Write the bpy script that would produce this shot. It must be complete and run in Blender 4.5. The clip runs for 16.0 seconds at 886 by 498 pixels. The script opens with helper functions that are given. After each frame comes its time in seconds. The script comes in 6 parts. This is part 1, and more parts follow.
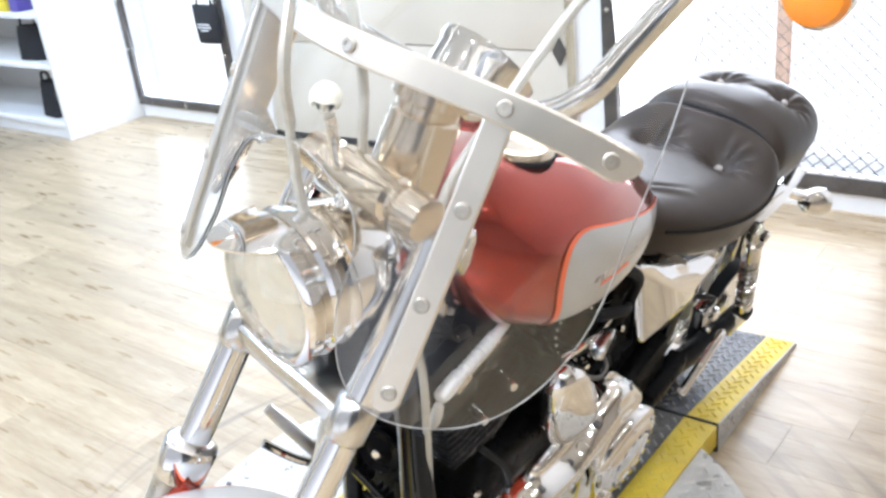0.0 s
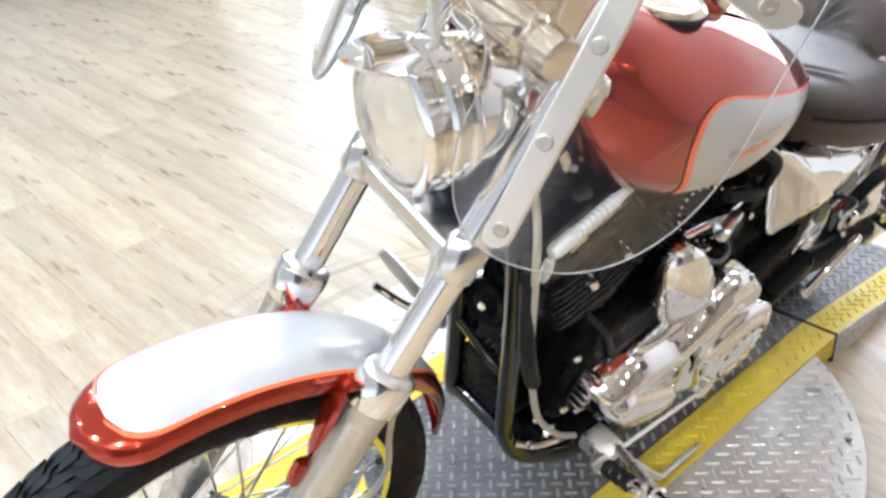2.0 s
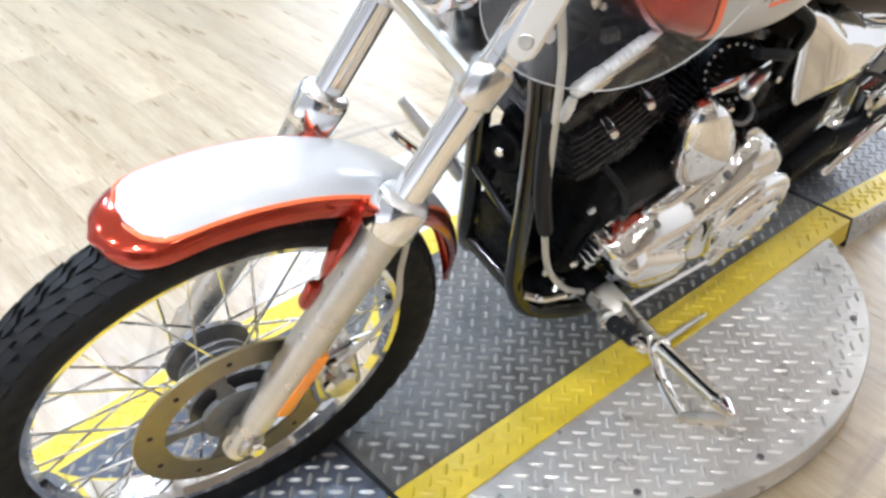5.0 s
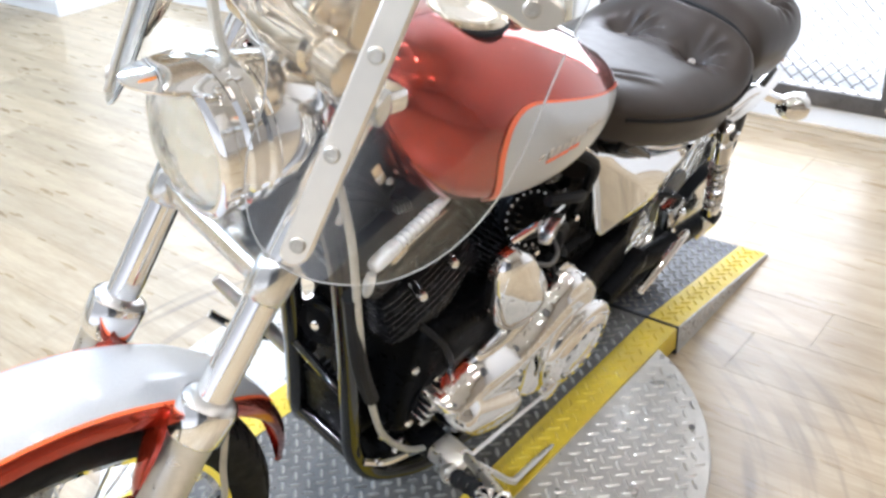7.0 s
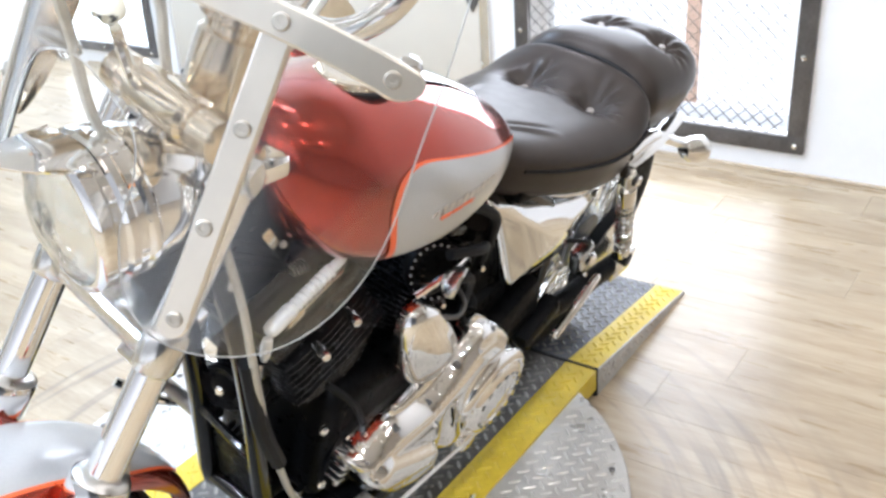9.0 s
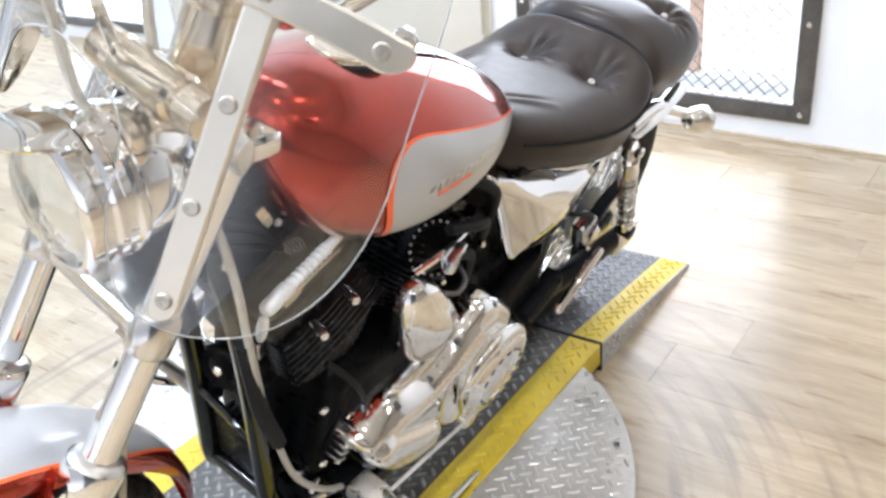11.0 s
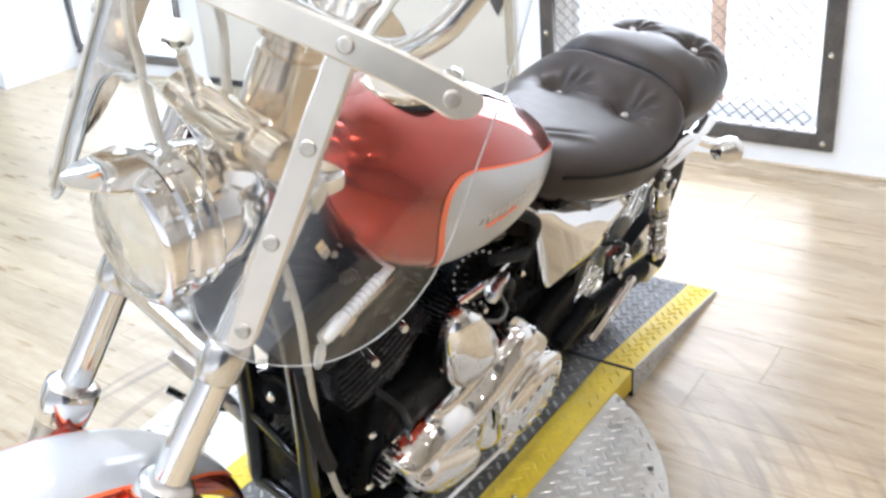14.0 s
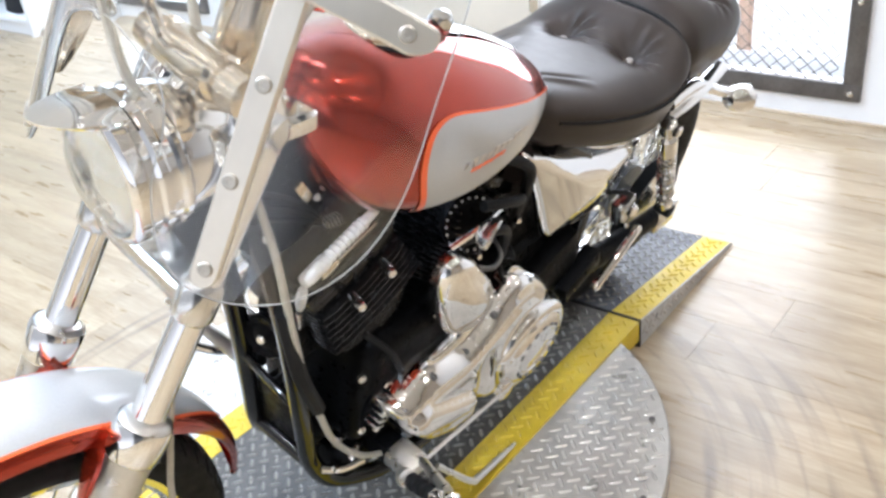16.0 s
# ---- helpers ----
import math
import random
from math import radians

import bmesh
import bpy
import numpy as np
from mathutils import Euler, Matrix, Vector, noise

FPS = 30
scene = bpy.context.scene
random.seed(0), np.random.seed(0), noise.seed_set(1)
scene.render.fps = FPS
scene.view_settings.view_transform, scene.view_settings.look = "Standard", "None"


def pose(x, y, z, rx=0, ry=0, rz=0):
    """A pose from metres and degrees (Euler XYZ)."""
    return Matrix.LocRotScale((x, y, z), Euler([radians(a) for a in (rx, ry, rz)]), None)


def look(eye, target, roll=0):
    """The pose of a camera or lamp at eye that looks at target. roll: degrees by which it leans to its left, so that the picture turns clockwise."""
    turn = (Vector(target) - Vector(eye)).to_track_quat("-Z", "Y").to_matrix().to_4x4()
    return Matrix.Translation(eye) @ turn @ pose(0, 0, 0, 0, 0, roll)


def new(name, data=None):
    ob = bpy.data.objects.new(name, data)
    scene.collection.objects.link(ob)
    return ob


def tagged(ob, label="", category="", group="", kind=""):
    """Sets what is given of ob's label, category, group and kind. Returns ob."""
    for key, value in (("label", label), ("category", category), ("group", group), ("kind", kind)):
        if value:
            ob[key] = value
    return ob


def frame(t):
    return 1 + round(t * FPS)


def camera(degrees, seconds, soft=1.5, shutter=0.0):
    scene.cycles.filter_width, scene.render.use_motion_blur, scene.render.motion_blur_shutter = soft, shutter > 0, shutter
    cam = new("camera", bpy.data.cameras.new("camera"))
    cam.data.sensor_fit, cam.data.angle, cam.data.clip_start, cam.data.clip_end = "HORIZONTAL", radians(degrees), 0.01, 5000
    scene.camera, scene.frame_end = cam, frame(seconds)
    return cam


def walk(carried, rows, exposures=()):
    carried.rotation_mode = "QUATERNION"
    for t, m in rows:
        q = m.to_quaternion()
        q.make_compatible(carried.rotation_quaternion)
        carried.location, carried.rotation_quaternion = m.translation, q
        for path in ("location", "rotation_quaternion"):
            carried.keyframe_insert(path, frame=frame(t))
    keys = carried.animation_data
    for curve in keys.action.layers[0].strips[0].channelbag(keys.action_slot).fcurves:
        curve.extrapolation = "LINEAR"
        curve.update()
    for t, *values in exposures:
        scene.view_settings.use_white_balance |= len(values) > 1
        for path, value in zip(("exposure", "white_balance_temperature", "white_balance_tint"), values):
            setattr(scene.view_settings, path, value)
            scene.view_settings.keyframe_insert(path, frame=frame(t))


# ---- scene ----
cam = camera(50.0, 16.0, 2.9)
PATH = [
    (0, (1.148, 1.008, 1.314), (-0.263, -0.16, 0.511), -6.5),
    (0.5, (1.151, 1.007, 1.305), (-0.212, -0.174, 0.442), -4.3),
    (1, (1.135, 0.994, 1.281), (-0.153, -0.201, 0.327), -3.6),
    (1.5, (1.139, 0.999, 1.28), (-0.094, -0.255, 0.327), -2.3),
    (2, (1.151, 1.012, 1.267), (0.005, -0.29, 0.27), -3.8),
    (2.5, (1.15, 1.01, 1.262), (0.015, -0.272, 0.228), -2.4),
    (3, (1.162, 1.021, 1.258), (0.053, -0.282, 0.223), -3.2),
    (3.5, (1.177, 1.023, 1.231), (0.124, -0.276, 0.134), -2.6),
    (3.7, (1.189, 1.019, 1.225), (0.162, -0.29, 0.115), -1.9),
    (5.8, (1.164, 1.048, 1.2), (0.068, -0.109, -0.008), -2.0),
    (6, (1.142, 1.046, 1.206), (-0.035, -0.1, 0.067), -2.5),
    (6.5, (1.108, 1.051, 1.231), (-0.194, -0.074, 0.212), -2.8),
    (7, (1.103, 1.062, 1.254), (-0.233, -0.065, 0.281), -3.6),
    (7.5, (1.089, 1.07, 1.266), (-0.301, -0.029, 0.339), -4.4),
    (8, (1.086, 1.088, 1.274), (-0.337, 0.005, 0.379), -4.3),
    (8.5, (1.077, 1.105, 1.271), (-0.37, 0.054, 0.376), -3.9),
    (10.8, (1.045, 1.101, 1.27), (-0.374, 0.038, 0.344), -5.0),
    (11, (1.045, 1.101, 1.262), (-0.372, 0.054, 0.314), -5.0),
    (11.5, (1.048, 1.1, 1.261), (-0.374, 0.058, 0.315), -5.3),
    (12, (1.05, 1.087, 1.268), (-0.376, 0.025, 0.353), -5.0),
    (12.5, (1.051, 1.075, 1.265), (-0.376, 0.013, 0.351), -4.1),
    (13, (1.05, 1.074, 1.262), (-0.37, -0.002, 0.354), -4.0),
    (13.5, (1.051, 1.076, 1.266), (-0.381, 0.022, 0.351), -3.2),
    (14, (1.102, 1.093, 1.295), (-0.318, 0.008, 0.398), -5.6),
    (14.5, (1.178, 1.126, 1.297), (-0.294, 0.118, 0.391), -5.5),
    (15, (1.197, 1.13, 1.298), (-0.34, 0.205, 0.414), -3.9),
    (15.5, (1.148, 1.131, 1.284), (-0.295, 0.106, 0.353), -5.3),
    (16, (1.062, 1.143, 1.275), (-0.272, 0.019, 0.298), -6.3),
]
walk(cam, [(t, look(eye, target, roll)) for t, eye, target, roll in PATH])

# ---------------------------------------------------------------- light
world = bpy.data.worlds.new("world")
scene.world = world
world.use_nodes = True
wn = world.node_tree
sky = wn.nodes.new("ShaderNodeTexSky")
sky.sky_type, sky.sun_disc = "NISHITA", False
sky.sun_elevation, sky.sun_rotation = radians(48), radians(56)
wn.links.new(sky.outputs[0], wn.nodes["Background"].inputs[0])
wn.nodes["Background"].inputs[1].default_value = 0.15
sun = new("sun", bpy.data.lights.new("sun", "SUN"))
sun.data.energy, sun.data.angle, sun.data.color = 3.0, radians(0.6), (1.0, 0.96, 0.9)
sun.matrix_world = look((6, 4, 8), (0, 0, 0))
FLOOR = -0.07
CEIL = 3.1
LAMP_W, WINDOW_W = 30.0, 250.0
scene.view_settings.exposure = -0.74
scene.view_settings.use_white_balance = True
scene.view_settings.white_balance_temperature = 6030
scene.view_settings.white_balance_tint = 14.0


def lamp(name, m, size_x, size_y, watts, colour=(1, 1, 1), shape="RECTANGLE"):
    d = bpy.data.lights.new(name, "AREA")
    d.shape, d.size, d.size_y, d.energy, d.color = shape, size_x, size_y, watts, colour
    ob = new(name, d)
    ob.matrix_world = m
    return ob


# daylight through the two glazed openings
lamp("window_light", look((-2.04, -0.215, 1.05), (0, -0.215, 0.8)), 1.0, 2.0, WINDOW_W * 0.22, (0.91, 0.96, 1.0))
lamp("window_light", look((-2.04, -3.45, 1.05), (0, -3.45, 0.8)), 0.85, 2.0, WINDOW_W * 0.13, (0.80, 0.91, 1.0))
LIGHT_SPOTS = [(x, y) for x in (-1.3, 0.1, 1.5, 2.9) for y in (-3.6, -1.9, -0.2, 1.5, 3.2)]
for lx, ly in LIGHT_SPOTS:
    side = 0 if ly < -1 else 1 if ly < 1 else 2
    lamp("downlight", pose(lx, ly, CEIL - 0.06), 0.10, 0.10, LAMP_W * (2.45, 1.25, 0.52)[side] * (1.0 if lx < 2.5 else (1.0, 2.4, 14.0)[side] if ly < 2 else 3.0), ((0.60, 0.785, 1.0), (0.91, 0.935, 1.0), (1.0, 0.96, 0.89) if lx < 2.5 else (0.80, 0.91, 1.0))[side], "DISK")


# ---------------------------------------------------------------- materials
def material(name, colour, rough=0.5, metal=0.0, noise=0.0, scale=20.0, bump=0.0, bump_scale=200.0, coat=0.0, rough_var=0.0, island=0.0, detail=4.0, trans=0.0, ior=1.45, stretch=None, second=None, obj_rand=0.0):
    m = bpy.data.materials.new(name)
    m.use_nodes = True
    nt = m.node_tree
    b = nt.nodes["Principled BSDF"]
    b.inputs["Base Color"].default_value = (*colour, 1)
    b.inputs["Roughness"].default_value, b.inputs["Metallic"].default_value = rough, metal
    b.inputs["Coat Weight"].default_value, b.inputs["Coat Roughness"].default_value = coat, 0.04
    b.inputs["Transmission Weight"].default_value, b.inputs["IOR"].default_value = trans, ior
    co = nt.nodes.new("ShaderNodeTexCoord")
    vec = co.outputs["Object"]
    if stretch:
        mp = nt.nodes.new("ShaderNodeMapping")
        mp.inputs["Scale"].default_value = stretch
        nt.links.new(vec, mp.inputs["Vector"])
        vec = mp.outputs["Vector"]

    def noise_at(s, d=detail):
        n = nt.nodes.new("ShaderNodeTexNoise")
        n.inputs["Scale"].default_value, n.inputs["Detail"].default_value = s, d
        nt.links.new(vec, n.inputs["Vector"])
        return n.outputs["Fac"]

    if noise > 0 or island > 0 or obj_rand > 0:
        low, high = nt.nodes.new("ShaderNodeMix"), nt.nodes.new("ShaderNodeMapRange")
        low.data_type = "RGBA"
        dark = second or tuple(c * (1 - noise) for c in colour)
        light = tuple(min(1.0, c * (1 + 0.5 * noise)) for c in colour)
        low.inputs["A"].default_value, low.inputs["B"].default_value = (*dark, 1), (*light, 1)
        two = nt.nodes.new("ShaderNodeMath")
        two.operation = "MULTIPLY_ADD"
        nt.links.new(noise_at(scale), two.inputs[0])
        two.inputs[1].default_value = 0.65
        fine = nt.nodes.new("ShaderNodeMath")
        fine.operation, fine.inputs[1].default_value = "MULTIPLY", 0.35
        nt.links.new(noise_at(scale * 6.3), fine.inputs[0])
        nt.links.new(fine.outputs[0], two.inputs[2])
        nt.links.new(two.outputs[0], high.inputs["Value"])
        high.inputs["From Min"].default_value, high.inputs["From Max"].default_value = 0.32, 0.68
        nt.links.new(high.outputs[0], low.inputs["Factor"])
        out = low.outputs["Result"]
        if island > 0 or obj_rand > 0:
            hsv = nt.nodes.new("ShaderNodeHueSaturation")
            rnd = nt.nodes.new("ShaderNodeNewGeometry").outputs["Random Per Island"] if island > 0 else nt.nodes.new("ShaderNodeObjectInfo").outputs["Random"]
            rng = nt.nodes.new("ShaderNodeMapRange")
            amount = max(island, obj_rand)
            rng.inputs["To Min"].default_value, rng.inputs["To Max"].default_value = 1 - amount, 1 + amount
            nt.links.new(rnd, rng.inputs["Value"])
            nt.links.new(rng.outputs[0], hsv.inputs["Value"])
            nt.links.new(out, hsv.inputs["Color"])
            out = hsv.outputs["Color"]
        nt.links.new(out, b.inputs["Base Color"])
    if rough_var > 0:
        rr = nt.nodes.new("ShaderNodeMapRange")
        rr.inputs["From Min"].default_value, rr.inputs["From Max"].default_value = 0.3, 0.7
        rr.inputs["To Min"].default_value, rr.inputs["To Max"].default_value = max(0.01, rough - rough_var), rough + rough_var
        nt.links.new(noise_at(scale * 1.7), rr.inputs["Value"])
        nt.links.new(rr.outputs[0], b.inputs["Roughness"])
    if bump > 0:
        bp = nt.nodes.new("ShaderNodeBump")
        bp.inputs["Strength"].default_value, bp.inputs["Distance"].default_value = bump, 0.002
        nt.links.new(noise_at(bump_scale, 3.0), bp.inputs["Height"])
        nt.links.new(bp.outputs[0], b.inputs["Normal"])
    return m


def dull(m, level):
    m.node_tree.nodes["Principled BSDF"].inputs["Specular IOR Level"].default_value = level
    return m


CHROME = material("chrome", (0.92, 0.915, 0.905), 0.06, 1.0, rough_var=0.04, scale=14)
POLISHED = material("polished_alloy", (0.74, 0.73, 0.70), 0.2, 1.0, noise=0.12, scale=18, rough_var=0.08)
SLIDER = material("satin_alloy", (0.68, 0.66, 0.62), 0.32, 1.0, noise=0.12, scale=25, rough_var=0.08)
STRAP = material("satin_steel_strap", (0.74, 0.69, 0.60), 0.33, 0.85, noise=0.05, scale=12, rough_var=0.05)
WORN_RIVET = material("dull_rivet_steel", (0.52, 0.49, 0.43), 0.42, 0.9, noise=0.2, scale=60, rough_var=0.1)
BRIGHT_CAST = material("bright_cast_alloy", (0.80, 0.79, 0.76), 0.34, 0.35, noise=0.12, scale=40, rough_var=0.08)
# chrome tinted warm: the tan reflections are put into the base colour
WARM_METAL = material("warm_tinted_metal", (0.80, 0.70, 0.56), 0.16, 1.0, noise=0.08, scale=12, rough_var=0.05)
RED = material("candy_red_paint", (0.40, 0.032, 0.010), 0.13, 0.8, noise=0.04, scale=120, coat=1.0)
WHITE_PAINT = material("pearl_white_paint", (0.43, 0.425, 0.41), 0.35, 0.15, noise=0.05, scale=300, coat=1.0)
ORANGE = material("orange_pinstripe", (0.85, 0.13, 0.03), 0.3, 0.0, noise=0.05, scale=90, coat=0.6)
BLACK = material("black_engine_paint", (0.0035, 0.0035, 0.0038), 0.34, 0.0, noise=0.35, scale=40, bump=0.15, bump_scale=500, rough_var=0.12)
dull(BLACK, 0.06)
GLOSS_BLACK = material("gloss_black_frame", (0.006, 0.006, 0.006), 0.12, 0.0, noise=0.2, scale=20, coat=0.2)
RUBBER = material("black_rubber", (0.01, 0.01, 0.0105), 0.62, 0.0, noise=0.25, scale=60, bump=0.2, bump_scale=300)
TYRE = material("tyre_rubber", (0.008, 0.008, 0.0082), 0.62, 0.0, noise=0.3, scale=30, bump=0.25, bump_scale=260, rough_var=0.1)
dull(TYRE, 0.22)
dull(RUBBER, 0.22)
LEATHER = material("brown_black_leather", (0.038, 0.030, 0.025), 0.32, 0.0, noise=0.08, scale=30, rough_var=0.03)
dull(LEATHER, 0.22)
BUTTON = material("worn_seat_button", (0.36, 0.33, 0.30), 0.22, 0.3, noise=0.2, scale=90)
AMBER = material("amber_lens", (0.9, 0.27, 0.02), 0.12, 0.0, noise=0.12, scale=60, coat=0.6)
LENS_GLASS = material("headlight_glass", (0.97, 0.98, 0.98), 0.02, 0.0, trans=1.0, ior=1.45, bump=0.5, bump_scale=45)
SCREEN = material("clear_polycarbonate", (0.97, 0.975, 0.97), 0.0, 0.0, trans=1.0, ior=1.585)
SCREEN_EDGE = material("polished_pane_edge", (0.48, 0.46, 0.41), 0.35, 0.0, noise=0.06, scale=40, trans=0.85)
DISC = material("brake_disc_steel", (0.34, 0.29, 0.19), 0.36, 1.0, noise=0.08, scale=60, rough_var=0.08, stretch=(1, 1, 1))
REFLECTOR = material("bright_reflector", (0.95, 0.95, 0.95), 0.24, 1.0, noise=0.04, scale=40, rough_var=0.08)
HUB = material("dull_hub_metal", (0.16, 0.155, 0.15), 0.4, 0.7, noise=0.3, scale=40, rough_var=0.1)
CABLE = material("pale_cable_sleeve", (0.5, 0.47, 0.4), 0.35, 0.3, noise=0.15, scale=80)
PLATE = material("bare_diamond_plate", (0.52, 0.49, 0.44), 0.36, 0.5, noise=0.22, scale=9, bump=0.15, bump_scale=160, rough_var=0.12)
WORN_LUG = material("worn_lug_metal", (0.22, 0.205, 0.18), 0.36, 0.4, noise=0.3, scale=30, rough_var=0.1)
SPIDER = material("cast_grey_rotor_spider", (0.16, 0.155, 0.145), 0.55, 0.6, noise=0.2, scale=40, rough_var=0.1)
DARK_PLATE = material("grey_painted_plate", (0.090, 0.083, 0.072), 0.50, 0.0, noise=0.45, scale=10, bump=0.2, bump_scale=180, rough_var=0.12)
dull(DARK_PLATE, 0.35)
RAMP_PLATE = material("dark_painted_plate", (0.040, 0.043, 0.053), 0.42, 0.0, noise=0.4, scale=10, bump=0.2, bump_scale=180, rough_var=0.1)
SKIRT = material("dull_galvanised_plate", (0.46, 0.45, 0.43), 0.42, 0.4, noise=0.25, scale=14, bump=0.15, bump_scale=160, rough_var=0.1)
FIN_BLACK = material("satin_black_fin_paint", (0.009, 0.009, 0.0094), 0.24, 0.0, noise=0.3, scale=40, rough_var=0.1)
dull(FIN_BLACK, 0.3)
YELLOW = material("yellow_safety_paint", (0.56, 0.40, 0.02), 0.5, 0.0, noise=0.2, scale=16, bump=0.2, bump_scale=150, rough_var=0.1)
OAK = material("pale_oak_plank", (0.385, 0.306, 0.200), 0.32, 0.0, noise=0.24, second=(0.250, 0.176, 0.098), scale=6, bump=0.06, bump_scale=60, rough_var=0.07, stretch=(0.42, 3.6, 1), detail=3.2, obj_rand=0.09)
OAK_REST = material("pale_oak_boards", (0.385, 0.306, 0.200), 0.32, 0.0, noise=0.24, second=(0.250, 0.176, 0.098), scale=6, bump=0.06, bump_scale=60, rough_var=0.07, stretch=(3.6, 0.42, 1), detail=3.2, island=0.09)


def scuffed(m):
    """Adds the curved wheel scuffs that the turning table's ramps left round it."""
    nt = m.node_tree
    b = nt.nodes["Principled BSDF"]
    src = b.inputs["Base Color"].links[0].from_socket
    pos = nt.nodes.new("ShaderNodeNewGeometry").outputs["Position"]
    sep = nt.nodes.new("ShaderNodeSeparateXYZ")
    nt.links.new(pos, sep.inputs[0])

    def calc(op, a, b2=None):
        n = nt.nodes.new("ShaderNodeMath")
        n.operation = op
        for k, v in enumerate((a, b2)):
            if v is not None:
                if isinstance(v, (int, float)):
                    n.inputs[k].default_value = v
                else:
                    nt.links.new(v, n.inputs[k])
        return n.outputs[0]

    r = calc("SQRT", calc("ADD", calc("MULTIPLY", sep.outputs[0], sep.outputs[0]), calc("MULTIPLY", sep.outputs[1], sep.outputs[1])))
    ang = calc("ARCTAN2", sep.outputs[1], sep.outputs[0])
    com = nt.nodes.new("ShaderNodeCombineXYZ")
    nt.links.new(calc("MULTIPLY", r, 26.0), com.inputs[0])
    nt.links.new(calc("MULTIPLY", ang, 1.6), com.inputs[1])
    ns = nt.nodes.new("ShaderNodeTexNoise")
    ns.inputs["Scale"].default_value, ns.inputs["Detail"].default_value = 1.0, 3.0
    nt.links.new(com.outputs[0], ns.inputs["Vector"])
    band = nt.nodes.new("ShaderNodeMapRange")
    band.inputs["From Min"].default_value, band.inputs["From Max"].default_value = 1.12, 0.95
    nt.links.new(r, band.inputs["Value"])
    streak = nt.nodes.new("ShaderNodeMapRange")
    streak.inputs["From Min"].default_value, streak.inputs["From Max"].default_value = 0.52, 0.68
    streak.inputs["To Max"].default_value = 0.72
    nt.links.new(ns.outputs["Fac"], streak.inputs["Value"])
    mix = nt.nodes.new("ShaderNodeMix")
    mix.data_type = "RGBA"
    mix.inputs["B"].default_value = (0.14, 0.105, 0.075, 1)
    nt.links.new(calc("MULTIPLY", band.outputs[0], streak.outputs[0]), mix.inputs["Factor"])
    nt.links.new(src, mix.inputs["A"])
    nt.links.new(mix.outputs["Result"], b.inputs["Base Color"])


dull(OAK, 0.8)
dull(OAK_REST, 0.8)
scuffed(OAK)
scuffed(OAK_REST)
GROUT = material("floor_joint", (0.36, 0.298, 0.215), 0.8, 0.0, noise=0.3, scale=20)
WALL = material("white_wall_paint", (0.80, 0.79, 0.77), 0.6, 0.0, noise=0.04, scale=4, bump=0.12, bump_scale=140)
CREAM = material("cream_door_panel", (0.62, 0.56, 0.46), 0.45, 0.0, noise=0.05, scale=5, bump=0.1, bump_scale=120)
TRIM = material("oak_skirting", (0.55, 0.44, 0.31), 0.45, 0.0, noise=0.25, scale=14, bump=0.15, bump_scale=80)
IRON = material("dark_iron_frame", (0.13, 0.12, 0.112), 0.45, 0.6, noise=0.35, scale=14, bump=0.25, bump_scale=120, rough_var=0.1)
RUSTY = material("galvanised_mesh", (0.11, 0.10, 0.095), 0.45, 0.7, noise=0.3, scale=40)
FABRIC = material("black_fabric", (0.02, 0.02, 0.022), 0.85, 0.0, noise=0.3, scale=90, bump=0.4, bump_scale=500)
BONE = material("ivory_resin", (0.72, 0.66, 0.52), 0.4, 0.0, noise=0.15, scale=60)
DARK = material("dark_recess", (0.012, 0.011, 0.01), 0.7, 0.0, noise=0.2, scale=60)
YELLOW_PACK = material("yellow_carton", (0.75, 0.6, 0.05), 0.5, 0.0, noise=0.1, scale=30)
BLUE_PACK = material("violet_carton", (0.13, 0.1, 0.4), 0.5, 0.0, noise=0.1, scale=30)
GLASS = material("window_glass", (0.98, 0.99, 0.98), 0.0, 0.0, trans=1.0, ior=1.3)
GROUND = material("pale_concrete_yard", (0.5, 0.49, 0.47), 0.8, 0.0, noise=0.2, scale=1.5)
BRICK_FAR = material("orange_brick_pier", (0.72, 0.5, 0.38), 0.8, 0.0, noise=0.2, scale=6)
GREY_WALL = material("off_white_wall_paint", (0.66, 0.64, 0.60), 0.6, 0.0, noise=0.06, scale=3, bump=0.1, bump_scale=120)
TAN_WALL = material("tan_wall_paint", (0.38, 0.32, 0.25), 0.6, 0.0, noise=0.1, scale=2, bump=0.1, bump_scale=120)
DAYLIGHT = bpy.data.materials.new("bright_daylight")
DAYLIGHT.use_nodes = True
DAYLIGHT.node_tree.nodes["Principled BSDF"].inputs["Base Color"].default_value = (0, 0, 0, 1)
DAYLIGHT.node_tree.nodes["Principled BSDF"].inputs["Specular IOR Level"].default_value = 0
DAYLIGHT.node_tree.nodes["Principled BSDF"].inputs["Emission Color"].default_value = (0.96, 0.98, 1, 1)
DAYLIGHT.node_tree.nodes["Principled BSDF"].inputs["Emission Strength"].default_value = 2.6
FADED_DAYLIGHT = DAYLIGHT.copy()
